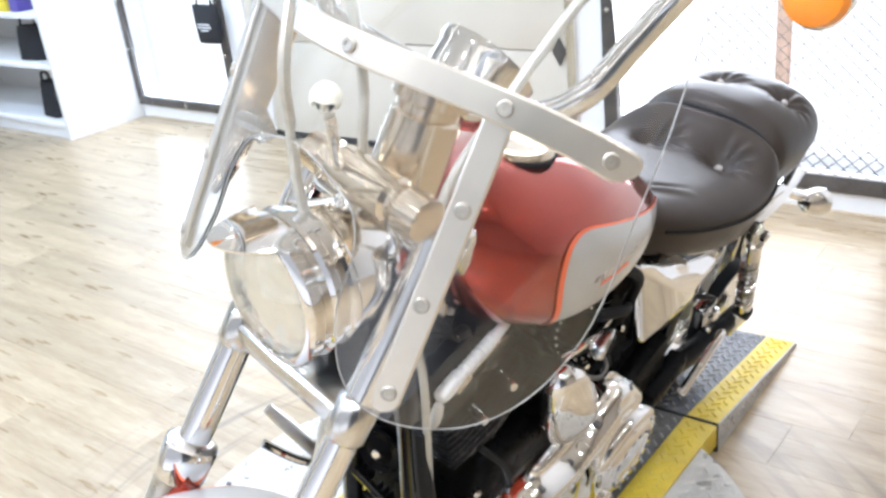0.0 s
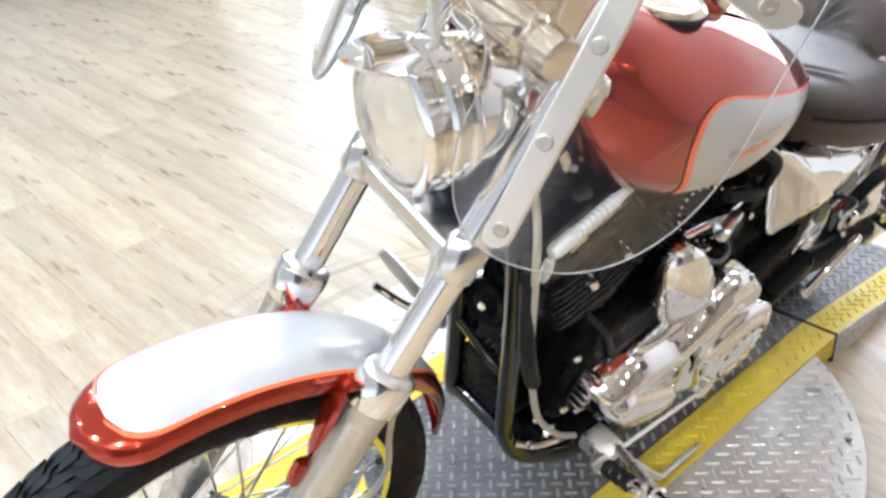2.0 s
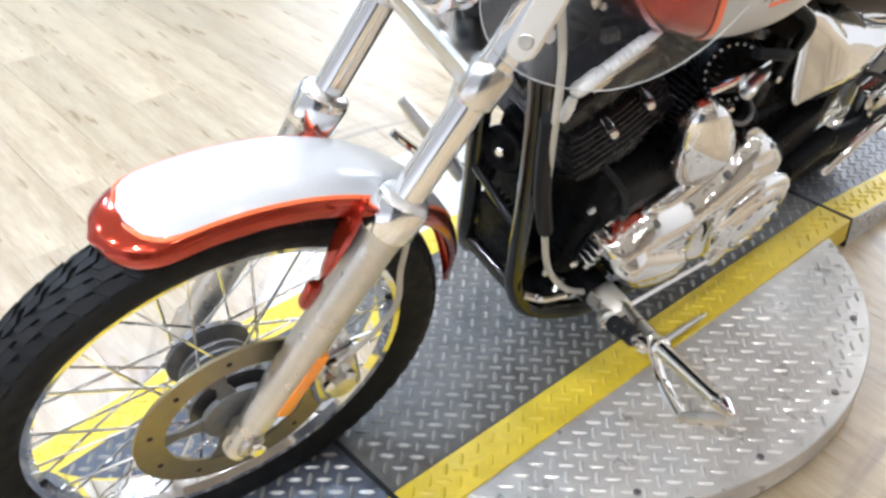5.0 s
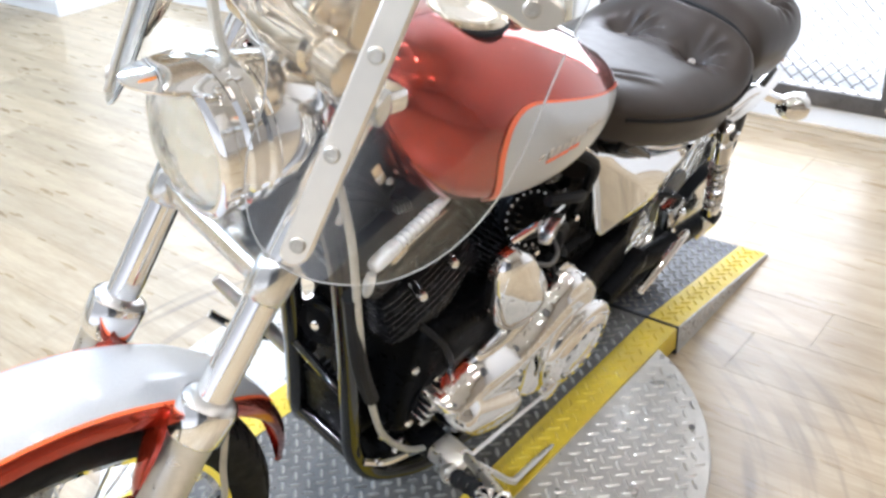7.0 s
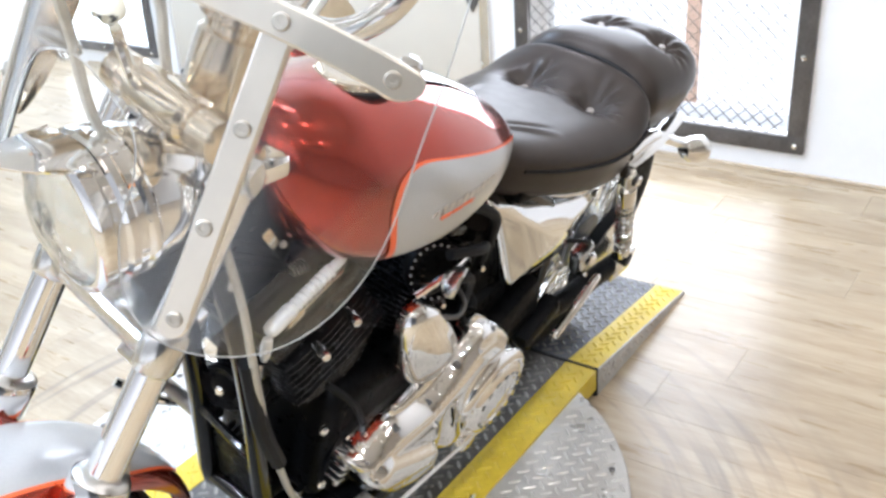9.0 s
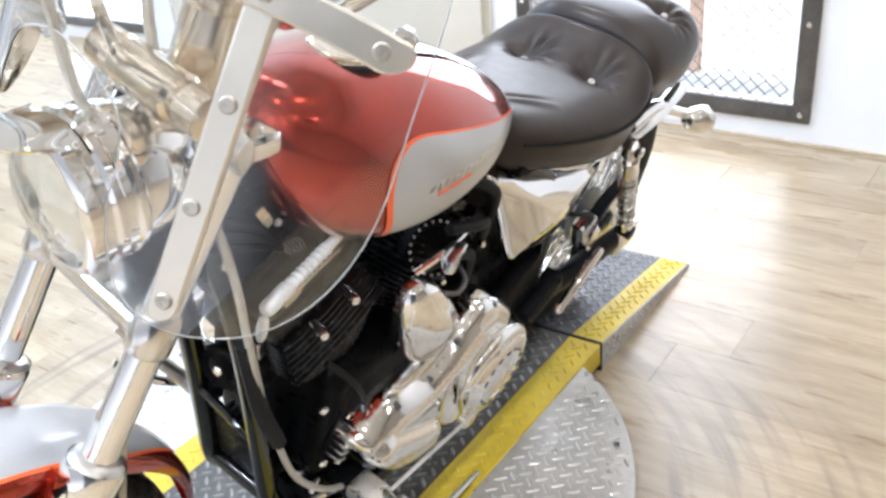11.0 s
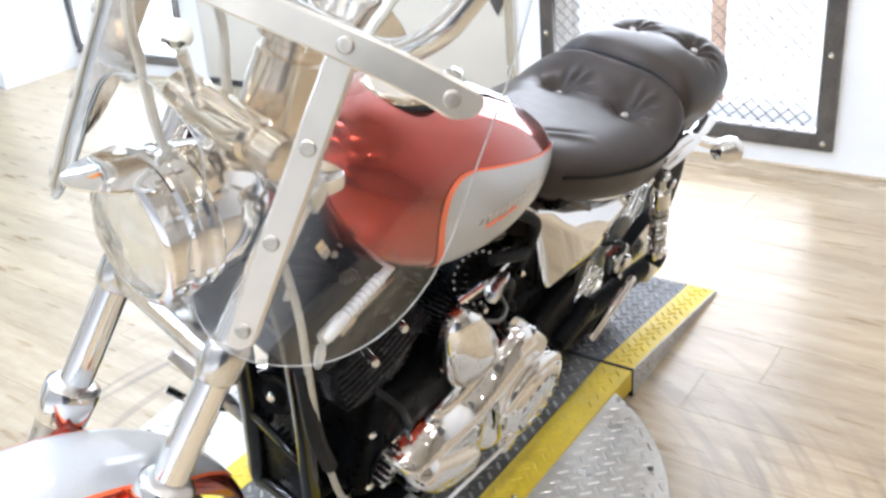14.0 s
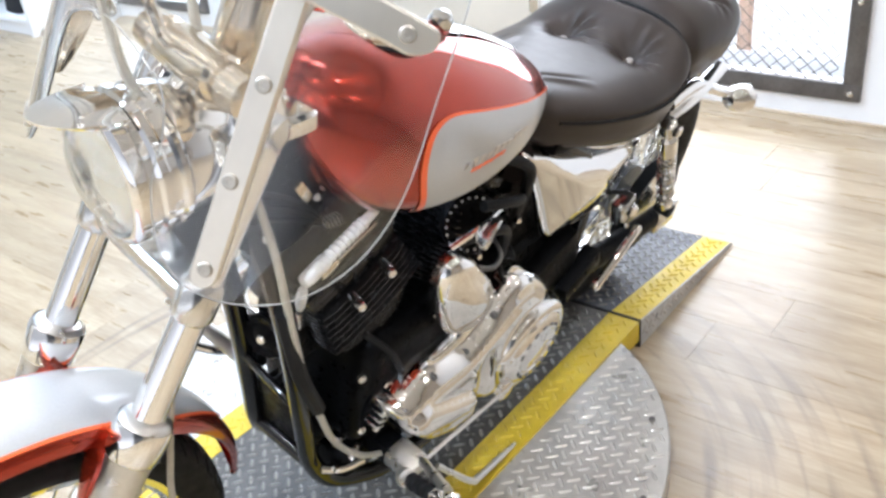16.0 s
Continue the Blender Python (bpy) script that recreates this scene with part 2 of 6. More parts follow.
# fall-off of the daylight put into the emission: weaker higher up and towards +y
sn = FADED_DAYLIGHT.node_tree
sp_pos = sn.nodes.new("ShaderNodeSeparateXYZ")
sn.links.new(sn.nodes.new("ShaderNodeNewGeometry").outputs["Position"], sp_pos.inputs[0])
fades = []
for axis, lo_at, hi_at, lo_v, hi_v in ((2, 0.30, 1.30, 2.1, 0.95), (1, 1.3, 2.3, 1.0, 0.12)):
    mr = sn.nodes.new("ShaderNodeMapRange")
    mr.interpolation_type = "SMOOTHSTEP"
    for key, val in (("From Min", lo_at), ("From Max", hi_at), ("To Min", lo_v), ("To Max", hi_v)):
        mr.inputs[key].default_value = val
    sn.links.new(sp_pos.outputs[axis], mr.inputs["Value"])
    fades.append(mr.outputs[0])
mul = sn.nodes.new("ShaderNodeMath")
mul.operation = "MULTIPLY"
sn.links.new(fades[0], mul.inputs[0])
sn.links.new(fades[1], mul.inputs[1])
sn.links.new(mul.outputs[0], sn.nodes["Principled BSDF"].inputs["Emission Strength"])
GLOW = bpy.data.materials.new("lamp_glow")
GLOW.use_nodes = True
GLOW.node_tree.nodes["Principled BSDF"].inputs["Emission Color"].default_value = (1, 0.93, 0.82, 1)
GLOW.node_tree.nodes["Principled BSDF"].inputs["Emission Strength"].default_value = 9.0


# ---------------------------------------------------------------- mesh helpers
V = Vector
UP = V((0, 0, 1))


def link(name, bm, mat, smooth=True, sharp=35):
    bmesh.ops.recalc_face_normals(bm, faces=bm.faces)
    me = bpy.data.meshes.new(name)
    if smooth:
        for f in bm.faces:
            f.smooth = True
        lim = radians(sharp)
        for e in bm.edges:
            if len(e.link_faces) == 2 and e.calc_face_angle(0) > lim:
                e.smooth = False
    bm.to_mesh(me)
    bm.free()
    me.materials.append(mat)
    return new(name, me)


def part(name, bm, mat, parent, label="", smooth=True, steer=False, sharp=35):
    if steer:
        bm.transform(STEER)
    ob = link(name, bm, mat, smooth, sharp)
    ob.parent = parent
    return tagged(ob, label)


def thing(name, label, category, m=None, group="", kind=""):
    ob = new(name)
    ob.matrix_world = m or Matrix()
    ob.empty_display_size = 0.1
    return tagged(ob, label, category, group, kind)


def frame_of(d, hint=None):
    d = d.normalized()
    h = hint or (UP if abs(d.z) < 0.95 else V((1, 0, 0)))
    u = h.cross(d).normalized()
    return u, d.cross(u)


def loft(bm, rings, caps=True, closed=True):
    rows = [[bm.verts.new(p) for p in r] for r in rings]
    n = len(rows[0])
    for a, b in zip(rows, rows[1:]):
        for i in range(n if closed else n - 1):
            j = (i + 1) % n
            bm.faces.new((a[i], a[j], b[j], b[i]))
    if caps and closed:
        bm.faces.new(rows[0][::-1])
        bm.faces.new(rows[-1])
    return bm


def sweep(bm, pts, r, seg=10, squash=1.0):
    """A tube along points; r is one radius or one for each point."""
    pts = [V(p) for p in pts]
    rs = r if isinstance(r, (list, tuple)) else [r] * len(pts)
    rings, u = [], None
    for i, p in enumerate(pts):
        d = (pts[min(i + 1, len(pts) - 1)] - pts[max(i - 1, 0)]).normalized()
        if u is None:
            u, w = frame_of(d)
        else:
            u = (u - d * u.dot(d)).normalized()
            w = d.cross(u)
        rings.append([p + (u * math.cos(a) + w * math.sin(a) * squash) * rs[i] for a in (2 * math.pi * k / seg for k in range(seg))])
    return loft(bm, rings)


def curve(pts, n=6):
    """Points of a smooth line through the given ones."""
    pts = [V(p) for p in pts]
    out = []
    for i in range(len(pts) - 1):
        p0, p1, p2, p3 = pts[max(i - 1, 0)], pts[i], pts[i + 1], pts[min(i + 2, len(pts) - 1)]
        for k in range(n):
            t = k / n
            out.append(0.5 * ((2 * p1) + (p2 - p0) * t + (2 * p0 - 5 * p1 + 4 * p2 - p3) * t * t + (3 * p1 - p0 - 3 * p2 + p3) * t ** 3))
    return out + [pts[-1]]


def ring_curve(pts, n=5):
    """A smooth closed line through 2D or 3D points."""
    pts = [V(p) for p in pts]
    m, out = len(pts), []
    for i in range(m):
        p0, p1, p2, p3 = pts[i - 1], pts[i], pts[(i + 1) % m], pts[(i + 2) % m]
        for k in range(n):
            t = k / n
            out.append(0.5 * ((2 * p1) + (p2 - p0) * t + (2 * p0 - 5 * p1 + 4 * p2 - p3) * t * t + (3 * p1 - p0 - 3 * p2 + p3) * t ** 3))
    return out


def lathe(bm, profile, origin, axis, seg=32, caps=True):
    """Turns (along, radius) pairs round an axis."""
    o, d = V(origin), V(axis).normalized()
    u, w = frame_of(d)
    rings = [[o + d * a + (u * math.cos(t) + w * math.sin(t)) * max(r, 1e-4) for t in (2 * math.pi * k / seg for k in range(seg))] for a, r in profile]
    return loft(bm, rings, caps)


def box(bm, c, s, m=None, bevel=0.0, seg=2):
    made = bmesh.ops.create_cube(bm, size=1, matrix=(m or Matrix()) @ Matrix.LocRotScale(V(c), None, V(s)))
    if bevel:
        es = {e for v in made["verts"] for e in v.link_edges}
        bmesh.ops.bevel(bm, geom=list(es), offset=bevel, segments=seg, affect="EDGES", profile=0.6)
    return bm


def slab(bm, outline, u, v, o, n, thick, round_to=0.0, steps=4, dome=0.0):
    """A cover: an outline in the plane (o, u, v), raised along n with a rounded edge and a slight dome."""
    o, u, v, n = V(o), V(u), V(v), V(n)
    cx, cy = sum(p[0] for p in outline) / len(outline), sum(p[1] for p in outline) / len(outline)
    size = sum(math.hypot(p[0] - cx, p[1] - cy) for p in outline) / len(outline)

    def ring(k, h):
        return [o + u * (cx + (p[0] - cx) * k) + v * (cy + (p[1] - cy) * k) + n * h for p in outline]

    rings = [ring(1, 0), ring(1, max(thick - round_to, 0))]
    for i in range(1, steps + 1):
        a = math.pi / 2 * i / steps
        rings.append(ring(1 - round_to / size * (1 - math.cos(a)), thick - round_to + round_to * math.sin(a)))
    k0 = 1 - round_to / size
    for k in (0.75, 0.5, 0.25):
        rings.append(ring(k0 * k, thick + dome * (1 - k * k)))
    return loft(bm, rings)


def bolt(bm, p, d, r=0.006, h=0.005, seg=6):
    return lathe(bm, [(0, r), (h * 0.7, r), (h, r * 0.75)], p, d, seg)

# ---------------------------------------------------------------- room
WX = -2.13
EX = 3.4


def wall(name, boxes, mat, label):
    bm = bmesh.new()
    for c, s in boxes:
        box(bm, c, s)
    return tagged(link(name, bm, mat, False), label, "wall", kind="structure")


def span(x0, x1, y0, y1, z0, z1):
    return ((x0 + x1) / 2, (y0 + y1) / 2, (z0 + z1) / 2), (x1 - x0, y1 - y0, z1 - z0)


WY0, WY1, WZ0, WZ1 = -0.72, 0.29, 0.07, 2.2       # opening behind the seat
LY0, LY1, LZ0, LZ1 = -3.86, -3.05, 0.06, 2.2       # opening beside the shelves
DY0, DY1, DZ1 = -2.85, -0.93, 2.45                 # overhead door
wall("wall_west", [span(WX - 0.2, WX, WY1, 6.0, FLOOR, CEIL), span(WX - 0.2, WX, WY0, WY1, FLOOR, WZ0), span(WX - 0.2, WX, WY0, WY1, WZ1, CEIL),
                   span(WX - 0.2, WX, DY1, WY0, FLOOR, CEIL), span(WX - 0.2, WX, DY0, DY1, DZ1, CEIL), span(WX - 0.2, WX, LY1, DY0, FLOOR, CEIL),
                   span(WX - 0.2, WX, LY0, LY1, FLOOR, LZ0), span(WX - 0.2, WX, LY0, LY1, LZ1, CEIL), span(WX - 0.2, WX, -7.0, LY0, FLOOR, CEIL)],
     WALL, "white painted plaster wall with two window openings")
wall("wall_south", [span(WX - 0.2, EX + 0.2, -7.2, -7.0, FLOOR, CEIL)], WALL, "plain white painted plaster wall")
wall("wall_north", [span(WX - 0.2, EX + 0.2, 6.0, 6.2, FLOOR, CEIL)], TAN_WALL, "plain tan painted plaster wall")
wall("wall_east", [span(EX, EX + 0.2, -7.0, -2.4, FLOOR, CEIL), span(EX, EX + 0.2, 4.5, 6.0, FLOOR, CEIL), span(EX, EX + 0.2, -2.4, 4.5, FLOOR, FLOOR + 0.05), span(EX, EX + 0.2, -2.4, 4.5, 2.4, CEIL)], TAN_WALL, "plain tan painted plaster wall")
bm = box(bmesh.new(), *span(WX - 0.2, EX + 0.2, -7.2, 6.2, CEIL, CEIL + 0.15))
tagged(link("ceiling", bm, GREY_WALL, False), "off-white painted flat ceiling", "ceiling", kind="structure")
bm = bmesh.new()
for y0, y1 in ((-0.925, 6.0), (-3.84, -2.86)):
    box(bm, *span(WX + 0.001, WX + 0.014, y0, y1, FLOOR, FLOOR + 0.009), bevel=0.002)
tagged(link("baseboard", bm, TRIM), "very low pale oak strip where wall meets floor", "skirting", kind="structure")

bm = box(bmesh.new(), (0, 0, -0.26), (120, 120, 0.1))
tagged(link("ground", bm, GROUND, False), "pale concrete yard outside the windows", "ground", kind="structure")
bm = box(bmesh.new(), (-2.95, -2, 1.9), (0.1, 12, 4.2))
tagged(link("backdrop", bm, DAYLIGHT, False), "plain overexposed daylight outside the windows", "backdrop", kind="structure")
# unseen glowing sheet; its painted fade shapes the haze mirrored in the windshield
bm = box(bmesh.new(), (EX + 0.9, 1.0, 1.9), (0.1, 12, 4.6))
tagged(link("backdrop", bm, FADED_DAYLIGHT, False), "daylight backdrop outside the shop front, glow fading upward and to one side", "backdrop", kind="structure")
front = thing("window_3", "wide shop-front window with tan painted bars", "window", pose(EX + 0.1, 1.05, 0.0), kind="structure")
for y in (-3.43, 3.43):
    part("mullion", box(bmesh.new(), (0, y, 1.19), (0.06, 0.04, 2.42), bevel=0.004), TAN_WALL, front)
for z in (0.0, 2.38):
    part("rail", box(bmesh.new(), (0, 0, z), (0.056, 6.89, 0.04), bevel=0.004), TAN_WALL, front)
pier = thing("brick_pier", "slender orange brick pier outside the mesh window", "pillar", pose(-2.72, -0.285, -0.21))
part("shaft", box(bmesh.new(), (0, 0, 1.3), (0.05, 0.05, 2.6), bevel=0.004), BRICK_FAR, pier)
part("cap", box(bmesh.new(), (0, 0, 2.62), (0.08, 0.08, 0.05), bevel=0.006), GROUND, pier)


def glazed(name, y0, y1, z0, z1, label, bar=0.06, guard=False):
    w = thing(name, label, "window", pose(WX, 0, 0), kind="structure")
    bm = bmesh.new()
    d0, d1 = -0.002, 0.022
    for b in (span(d0, d1, y0 - bar, y1 + bar, z0 - bar, z0), span(d0, d1, y0 - bar, y1 + bar, z1, z1 + bar), span(d0, d1, y0 - bar, y0, z0, z1), span(d0, d1, y1, y1 + bar, z0, z1)):
        box(bm, *b, bevel=0.004)
    part("window_frame", bm, IRON, w, "dark iron flat-bar frame with bolts")
    bm = bmesh.new()
    for b in (span(-0.12, -0.08, y0, y1, z0, z0 + 0.03), span(-0.12, -0.08, y0, y1, z1 - 0.03, z1), span(-0.12, -0.08, y0, y0 + 0.03, z0 + 0.03, z1 - 0.03), span(-0.12, -0.08, y1 - 0.03, y1, z0 + 0.03, z1 - 0.03)):
        box(bm, *b, bevel=0.003)
    part("sash", bm, WALL, w, "white painted sash")
    pane = part("pane", box(bmesh.new(), *span(-0.104, -0.098, y0 + 0.03, y1 - 0.03, z0 + 0.03, z1 - 0.03)), GLASS, w, "clear window glass", False)
    pane.visible_shadow = False
    b0 = None
    for y, z in [(y0 - bar / 2, z0 - bar / 2), (y1 + bar / 2, z0 - bar / 2), ((y0 + y1) / 2, z0 - bar / 2)] + [(s, z0 + k * 0.28) for k in range(1, 8) for s in (y0 - bar / 2, y1 + bar / 2)]:
        if b0 is None:
            b0 = part("bolt", lathe(bmesh.new(), [(0, 0.011), (0.006, 0.01), (0.009, 0.005)], (0, 0, 0), (1, 0, 0), 10), POLISHED, w)
            b0.location = (d1, y, z)
        else:
            o = b0.copy()
            scene.collection.objects.link(o)
            o.location = (d1, y, z)
    if guard:
        # expanded metal: zigzag strands of flat wire
        bm = bmesh.new()
        pitch_y, pitch_z = 0.052, 0.024
        n_y, n_z = int((y1 - y0) / pitch_y * 2), int((z1 - z0) / pitch_z)
        for k in range(n_z):
            pts = []
            for i in range(n_y + 1):
                pts.append(V((0.004, y0 + i * pitch_y / 2, z0 + (k + 0.5 + (0.5 if (i + k) % 2 else -0.5) * 0.92) * pitch_z)))
            for a, b in zip(pts, pts[1:]):
                # strands above the lowest four rows thinned to imitate glare swallowing them
                up = V((0, 0, 0.0021 if k < 4 else 0.0010))
                f = [bm.verts.new(q) for q in (a - up, b - up, b + up, a + up)]
                g = [bm.verts.new(q.co + V((0.003, 0, 0))) for q in f]
                bm.faces.new(g)
                bm.faces.new(f[::-1])
                bm.faces.new((f[3], f[2], g[2], g[3]))
                bm.faces.new((f[1], f[0], g[0], g[1]))
        part("mesh_guard", bm, RUSTY, w, "expanded metal security mesh", False)
    return w


glazed("window_1", WY0, WY1, WZ0, WZ1, "bright window behind a dark iron mesh guard", 0.06, True)
glazed("window_2", LY0, LY1, LZ0, LZ1, "bright window with a dark metal frame", 0.05)

door = thing("door_1", "cream sectional overhead door with black bottom seal", "garage door", pose(WX, 0, 0), kind="structure")
for k in range(5):
    z0 = FLOOR + 0.03 + k * 0.49
    bm = box(bmesh.new(), *span(-0.06, -0.015, DY0, DY1, z0, z0 + 0.484), bevel=0.006)
    part("door_panel", bm, CREAM, door, "cream insulated door panel")
part("bottom_seal", box(bmesh.new(), *span(-0.06, -0.01, DY0, DY1, FLOOR, FLOOR + 0.028), bevel=0.004), RUBBER, door, "black rubber bottom seal")
for k in range(1, 4):
    z = FLOOR + 0.03 + k * 0.49
    bm = bmesh.new()
    slab(bm, [(-0.035, 0), (0, -0.06), (0.035, 0), (0, 0.06)], (0, 1, 0), (0, 0, 1), (-0.014, DY1 - 0.06, z), (1, 0, 0), 0.006, 0.001, 2)
    part("hinge", bm, IRON, door, "dark diamond-shaped steel hinge")
bm = bmesh.new()
box(bm, *span(-0.013, 0.02, DY1 - 0.012, DY1 + 0.03, FLOOR, DZ1), bevel=0.003)
part("track", bm, POLISHED, door, "galvanised door track")

# ceiling lights
for i, (lx, ly) in enumerate(LIGHT_SPOTS):
    cl = thing("ceiling_light", "round white recessed ceiling downlight, switched on", "ceiling light", pose(lx, ly, CEIL), "downlights in the ceiling")
    part("trim_ring", lathe(bmesh.new(), [(0, 0.12), (-0.012, 0.12), (-0.014, 0.1), (-0.004, 0.098)], (0, 0, 0), (0, 0, 1), 24, False), WALL, cl)
    part("diffuser", lathe(bmesh.new(), [(-0.002, 0.098), (-0.003, 0.05), (-0.003, 0.001)], (0, 0, 0), (0, 0, 1), 24), GLOW, cl, "glowing warm white diffuser")

# shelves with goods
sx0, sx1, sy1 = WX + 0.002, -1.62, -3.90
shelf = thing("shelf_unit", "white open wall shelving with bags and cartons", "shelf", pose(0, 0, FLOOR))
part("side_panel", box(bmesh.new(), *span(sx0, sx1, sy1 - 0.03, sy1, 0, 2.1), bevel=0.003), WALL, shelf)
part("side_panel", box(bmesh.new(), *span(sx0, sx1, sy1 - 1.6, sy1 - 1.57, 0, 2.1), bevel=0.003), WALL, shelf)
part("back_panel", box(bmesh.new(), *span(sx0, sx0 + 0.015, sy1 - 1.57, sy1 - 0.03, 0, 2.1)), WALL, shelf)
part("plinth", box(bmesh.new(), *span(sx0 + 0.015, sx1 - 0.02, sy1 - 1.57, sy1 - 0.03, 0, 0.07), bevel=0.002), WALL, shelf)
for z in (0.07, 0.4, 0.68, 1.0, 1.35, 1.7):
    part("shelf_board", box(bmesh.new(), *span(sx0 + 0.015, sx1, sy1 - 1.57, sy1 - 0.03, z, z + 0.03), bevel=0.003), WALL, shelf)


def carton(m, mat, s, label):
    c = thing("carton", label, "box", m, "goods on the shelves")
    part("box_body", box(bmesh.new(), (0, 0, s[2] / 2), s, bevel=0.003), mat, c)
    part("box_band", box(bmesh.new(), (0, 0, s[2] * 0.55), (s[0] + 0.002, s[1] + 0.002, s[2] * 0.25)), WALL, c, "pale printed band")


carton(pose(-1.72, -4.32, FLOOR + 0.71, 0, 0, 5), YELLOW_PACK, (0.16, 0.12, 0.2), "small yellow carton on a white shelf")
carton(pose(-1.72, -4.18, FLOOR + 0.71, 0, 0, -4), BLUE_PACK, (0.14, 0.09, 0.18), "small violet carton on a white shelf")


def satchel(m, w, h, label):
    b = thing("bag", label, "bag", m, "goods on the shelves")
    rings = []
    for k, (s, z) in enumerate(((0.92, 0.0), (1.0, 0.02), (1.0, 0.5), (0.97, 0.85), (0.9, 1.0))):
        rings.append([V((math.copysign(abs(math.cos(t)) ** 0.5, math.cos(t)) * 0.06 * s * (1.1 - 0.4 * z), math.copysign(abs(math.sin(t)) ** 0.5, math.sin(t)) * w / 2 * s, z * h)) for t in (2 * math.pi * i / 20 for i in range(20))])
    part("bag_body", loft(bmesh.new(), rings), FABRIC, b)
    bm = sweep(bmesh.new(), curve([(0.03, -w * 0.25, h * 0.96), (0.03, -w * 0.2, h * 1.25), (0.03, w * 0.2, h * 1.25), (0.03, w * 0.25, h * 0.96)]), 0.007, 6)
    part("strap", bm, FABRIC, b, "black webbing carry strap")


satchel(pose(-1.74, -4.20, FLOOR + 0.43, 0, 0, 8), 0.24, 0.19, "black fabric bag lying on a white shelf")
satchel(pose(-1.74, -4.16, FLOOR + 0.10, 0, 0, -6), 0.2, 0.2, "black fabric pouch on the lowest white shelf")

hang = thing("hanging_bag", "dark canvas tote hanging in front of the window", "bag", pose(WX + 0.07, -3.06, 0.42))
bm = bmesh.new()
rings = []
for z, w, d in ((0, 0.085, 0.02), (0.01, 0.09, 0.026), (0.1, 0.097, 0.022), (0.19, 0.1, 0.012), (0.2, 0.1, 0.006)):
    rings.append([V((math.cos(t) * d, math.sin(t) * w, z)) for t in (2 * math.pi * i / 18 for i in range(18))])
part("bag_body", loft(bm, rings), FABRIC, hang)
part("strap", sweep(bmesh.new(), curve([(0, -0.06, 0.19), (0, -0.02, 0.34), (0, 0.02, 0.34), (0, 0.06, 0.19)]), 0.006, 6), FABRIC, hang)
for k, (w, z) in enumerate(((0.09, 0.1), (0.11, 0.085), (0.06, 0.07))):
    part("printed_bar", box(bmesh.new(), (0.027, 0, z), (0.004, w, 0.006)), WALL, hang, "pale printed line")


# ---------------------------------------------------------------- turntable
R = 0.605
HL, HW, HI = 0.612, 0.302, 0.222


def lugs(keep, z_at, pitch=0.0245, turn=45.0, c=(0, 0)):
    """Raised tread lugs in the usual crossed pattern, as (vertices, faces)."""
    vs, fs = [], []
    L, Wd, H = 0.0152, 0.0046, 0.0028
    base = [(-L, 0), (-L * 0.45, Wd), (L * 0.45, Wd), (L, 0), (L * 0.45, -Wd), (-L * 0.45, -Wd)]
    n = int(1.3 / pitch)
    ca, sa = math.cos(radians(turn)), math.sin(radians(turn))
    for i in range(-n, n + 1):
        for j in range(-n, n + 1):
            gx, gy = i * pitch, j * pitch
            x, y = gx * ca - gy * sa + c[0], gx * sa + gy * ca + c[1]
            if not keep(x, y):
                continue
            a = radians(turn) + (math.pi / 2 if (i + j) % 2 else 0)
            cc, ss = math.cos(a), math.sin(a)
            k = len(vs)
            for bx, by in base:
                px, py = x + bx * cc - by * ss, y + bx * ss + by * cc
                vs.append((px, py, z_at(px, py) - 0.0004))
            for bx in (-L * 0.6, L * 0.6):
                px, py = x + bx * cc, y + bx * ss
                vs.append((px, py, z_at(px, py) + H))
            fs += [(k, k + 1, k + 6), (k + 1, k + 2, k + 7, k + 6), (k + 2, k + 3, k + 7), (k + 3, k + 4, k + 7), (k + 4, k + 5, k + 6, k + 7), (k + 5, k, k + 6)]
    return vs, fs


def tread(name, keep, z_at, mat, parent, **kw):
    vs, fs = lugs(keep, z_at, **kw)
    me = bpy.data.meshes.new(name)
    me.from_pydata(vs, [], fs)
    me.materials.append(mat)
    ob = new(name, me)
    ob.parent = parent
    return tagged(ob, kind="stuff")


table = thing("turntable", "round diamond-plate motorcycle turntable with yellow-edged track", "turntable", pose(0, 0, 0))
disc = part("disc", lathe(bmesh.new(), [(-0.046, R - 0.004), (-0.046, R), (-0.002, R), (0, R - 0.002), (0, 0.3), (0, 0.001)], (0, 0, 0), (0, 0, 1), 96), PLATE, table, "bare diamond-plate disc")
tread("disc_tread", lambda x, y: math.hypot(x, y) < R - 0.014 and abs(y) > HW + 0.012, lambda x, y: 0.0, PLATE, disc)
part("base_ring", lathe(bmesh.new(), [(FLOOR, R - 0.05), (-0.046, R - 0.05)], (0, 0, 0), (0, 0, 1), 64), GLOSS_BLACK, table)
track = part("track", box(bmesh.new(), *span(-HL, HL, -HI, HI, -0.05, 0.004), bevel=0.0015), DARK_PLATE, table, "grey painted diamond-plate track")
tread("track_tread", lambda x, y: abs(x) < HL - 0.012 and abs(y) < HI - 0.006, lambda x, y: 0.004, WORN_LUG, track)
for s in (-1, 1):
    y0, y1 = sorted((s * (HI + 0.0008), s * HW))
    e = part("edge_band", box(bmesh.new(), *span(-HL, HL, y0, y1, -0.05, 0.0045), bevel=0.0015), YELLOW, table, "worn yellow painted edge band")
    tread("band_tread", lambda x, y, s=s: abs(x) < HL - 0.012 and HI + 0.01 < y * s < HW - 0.008, lambda x, y: 0.0045, YELLOW, e)
b0 = None
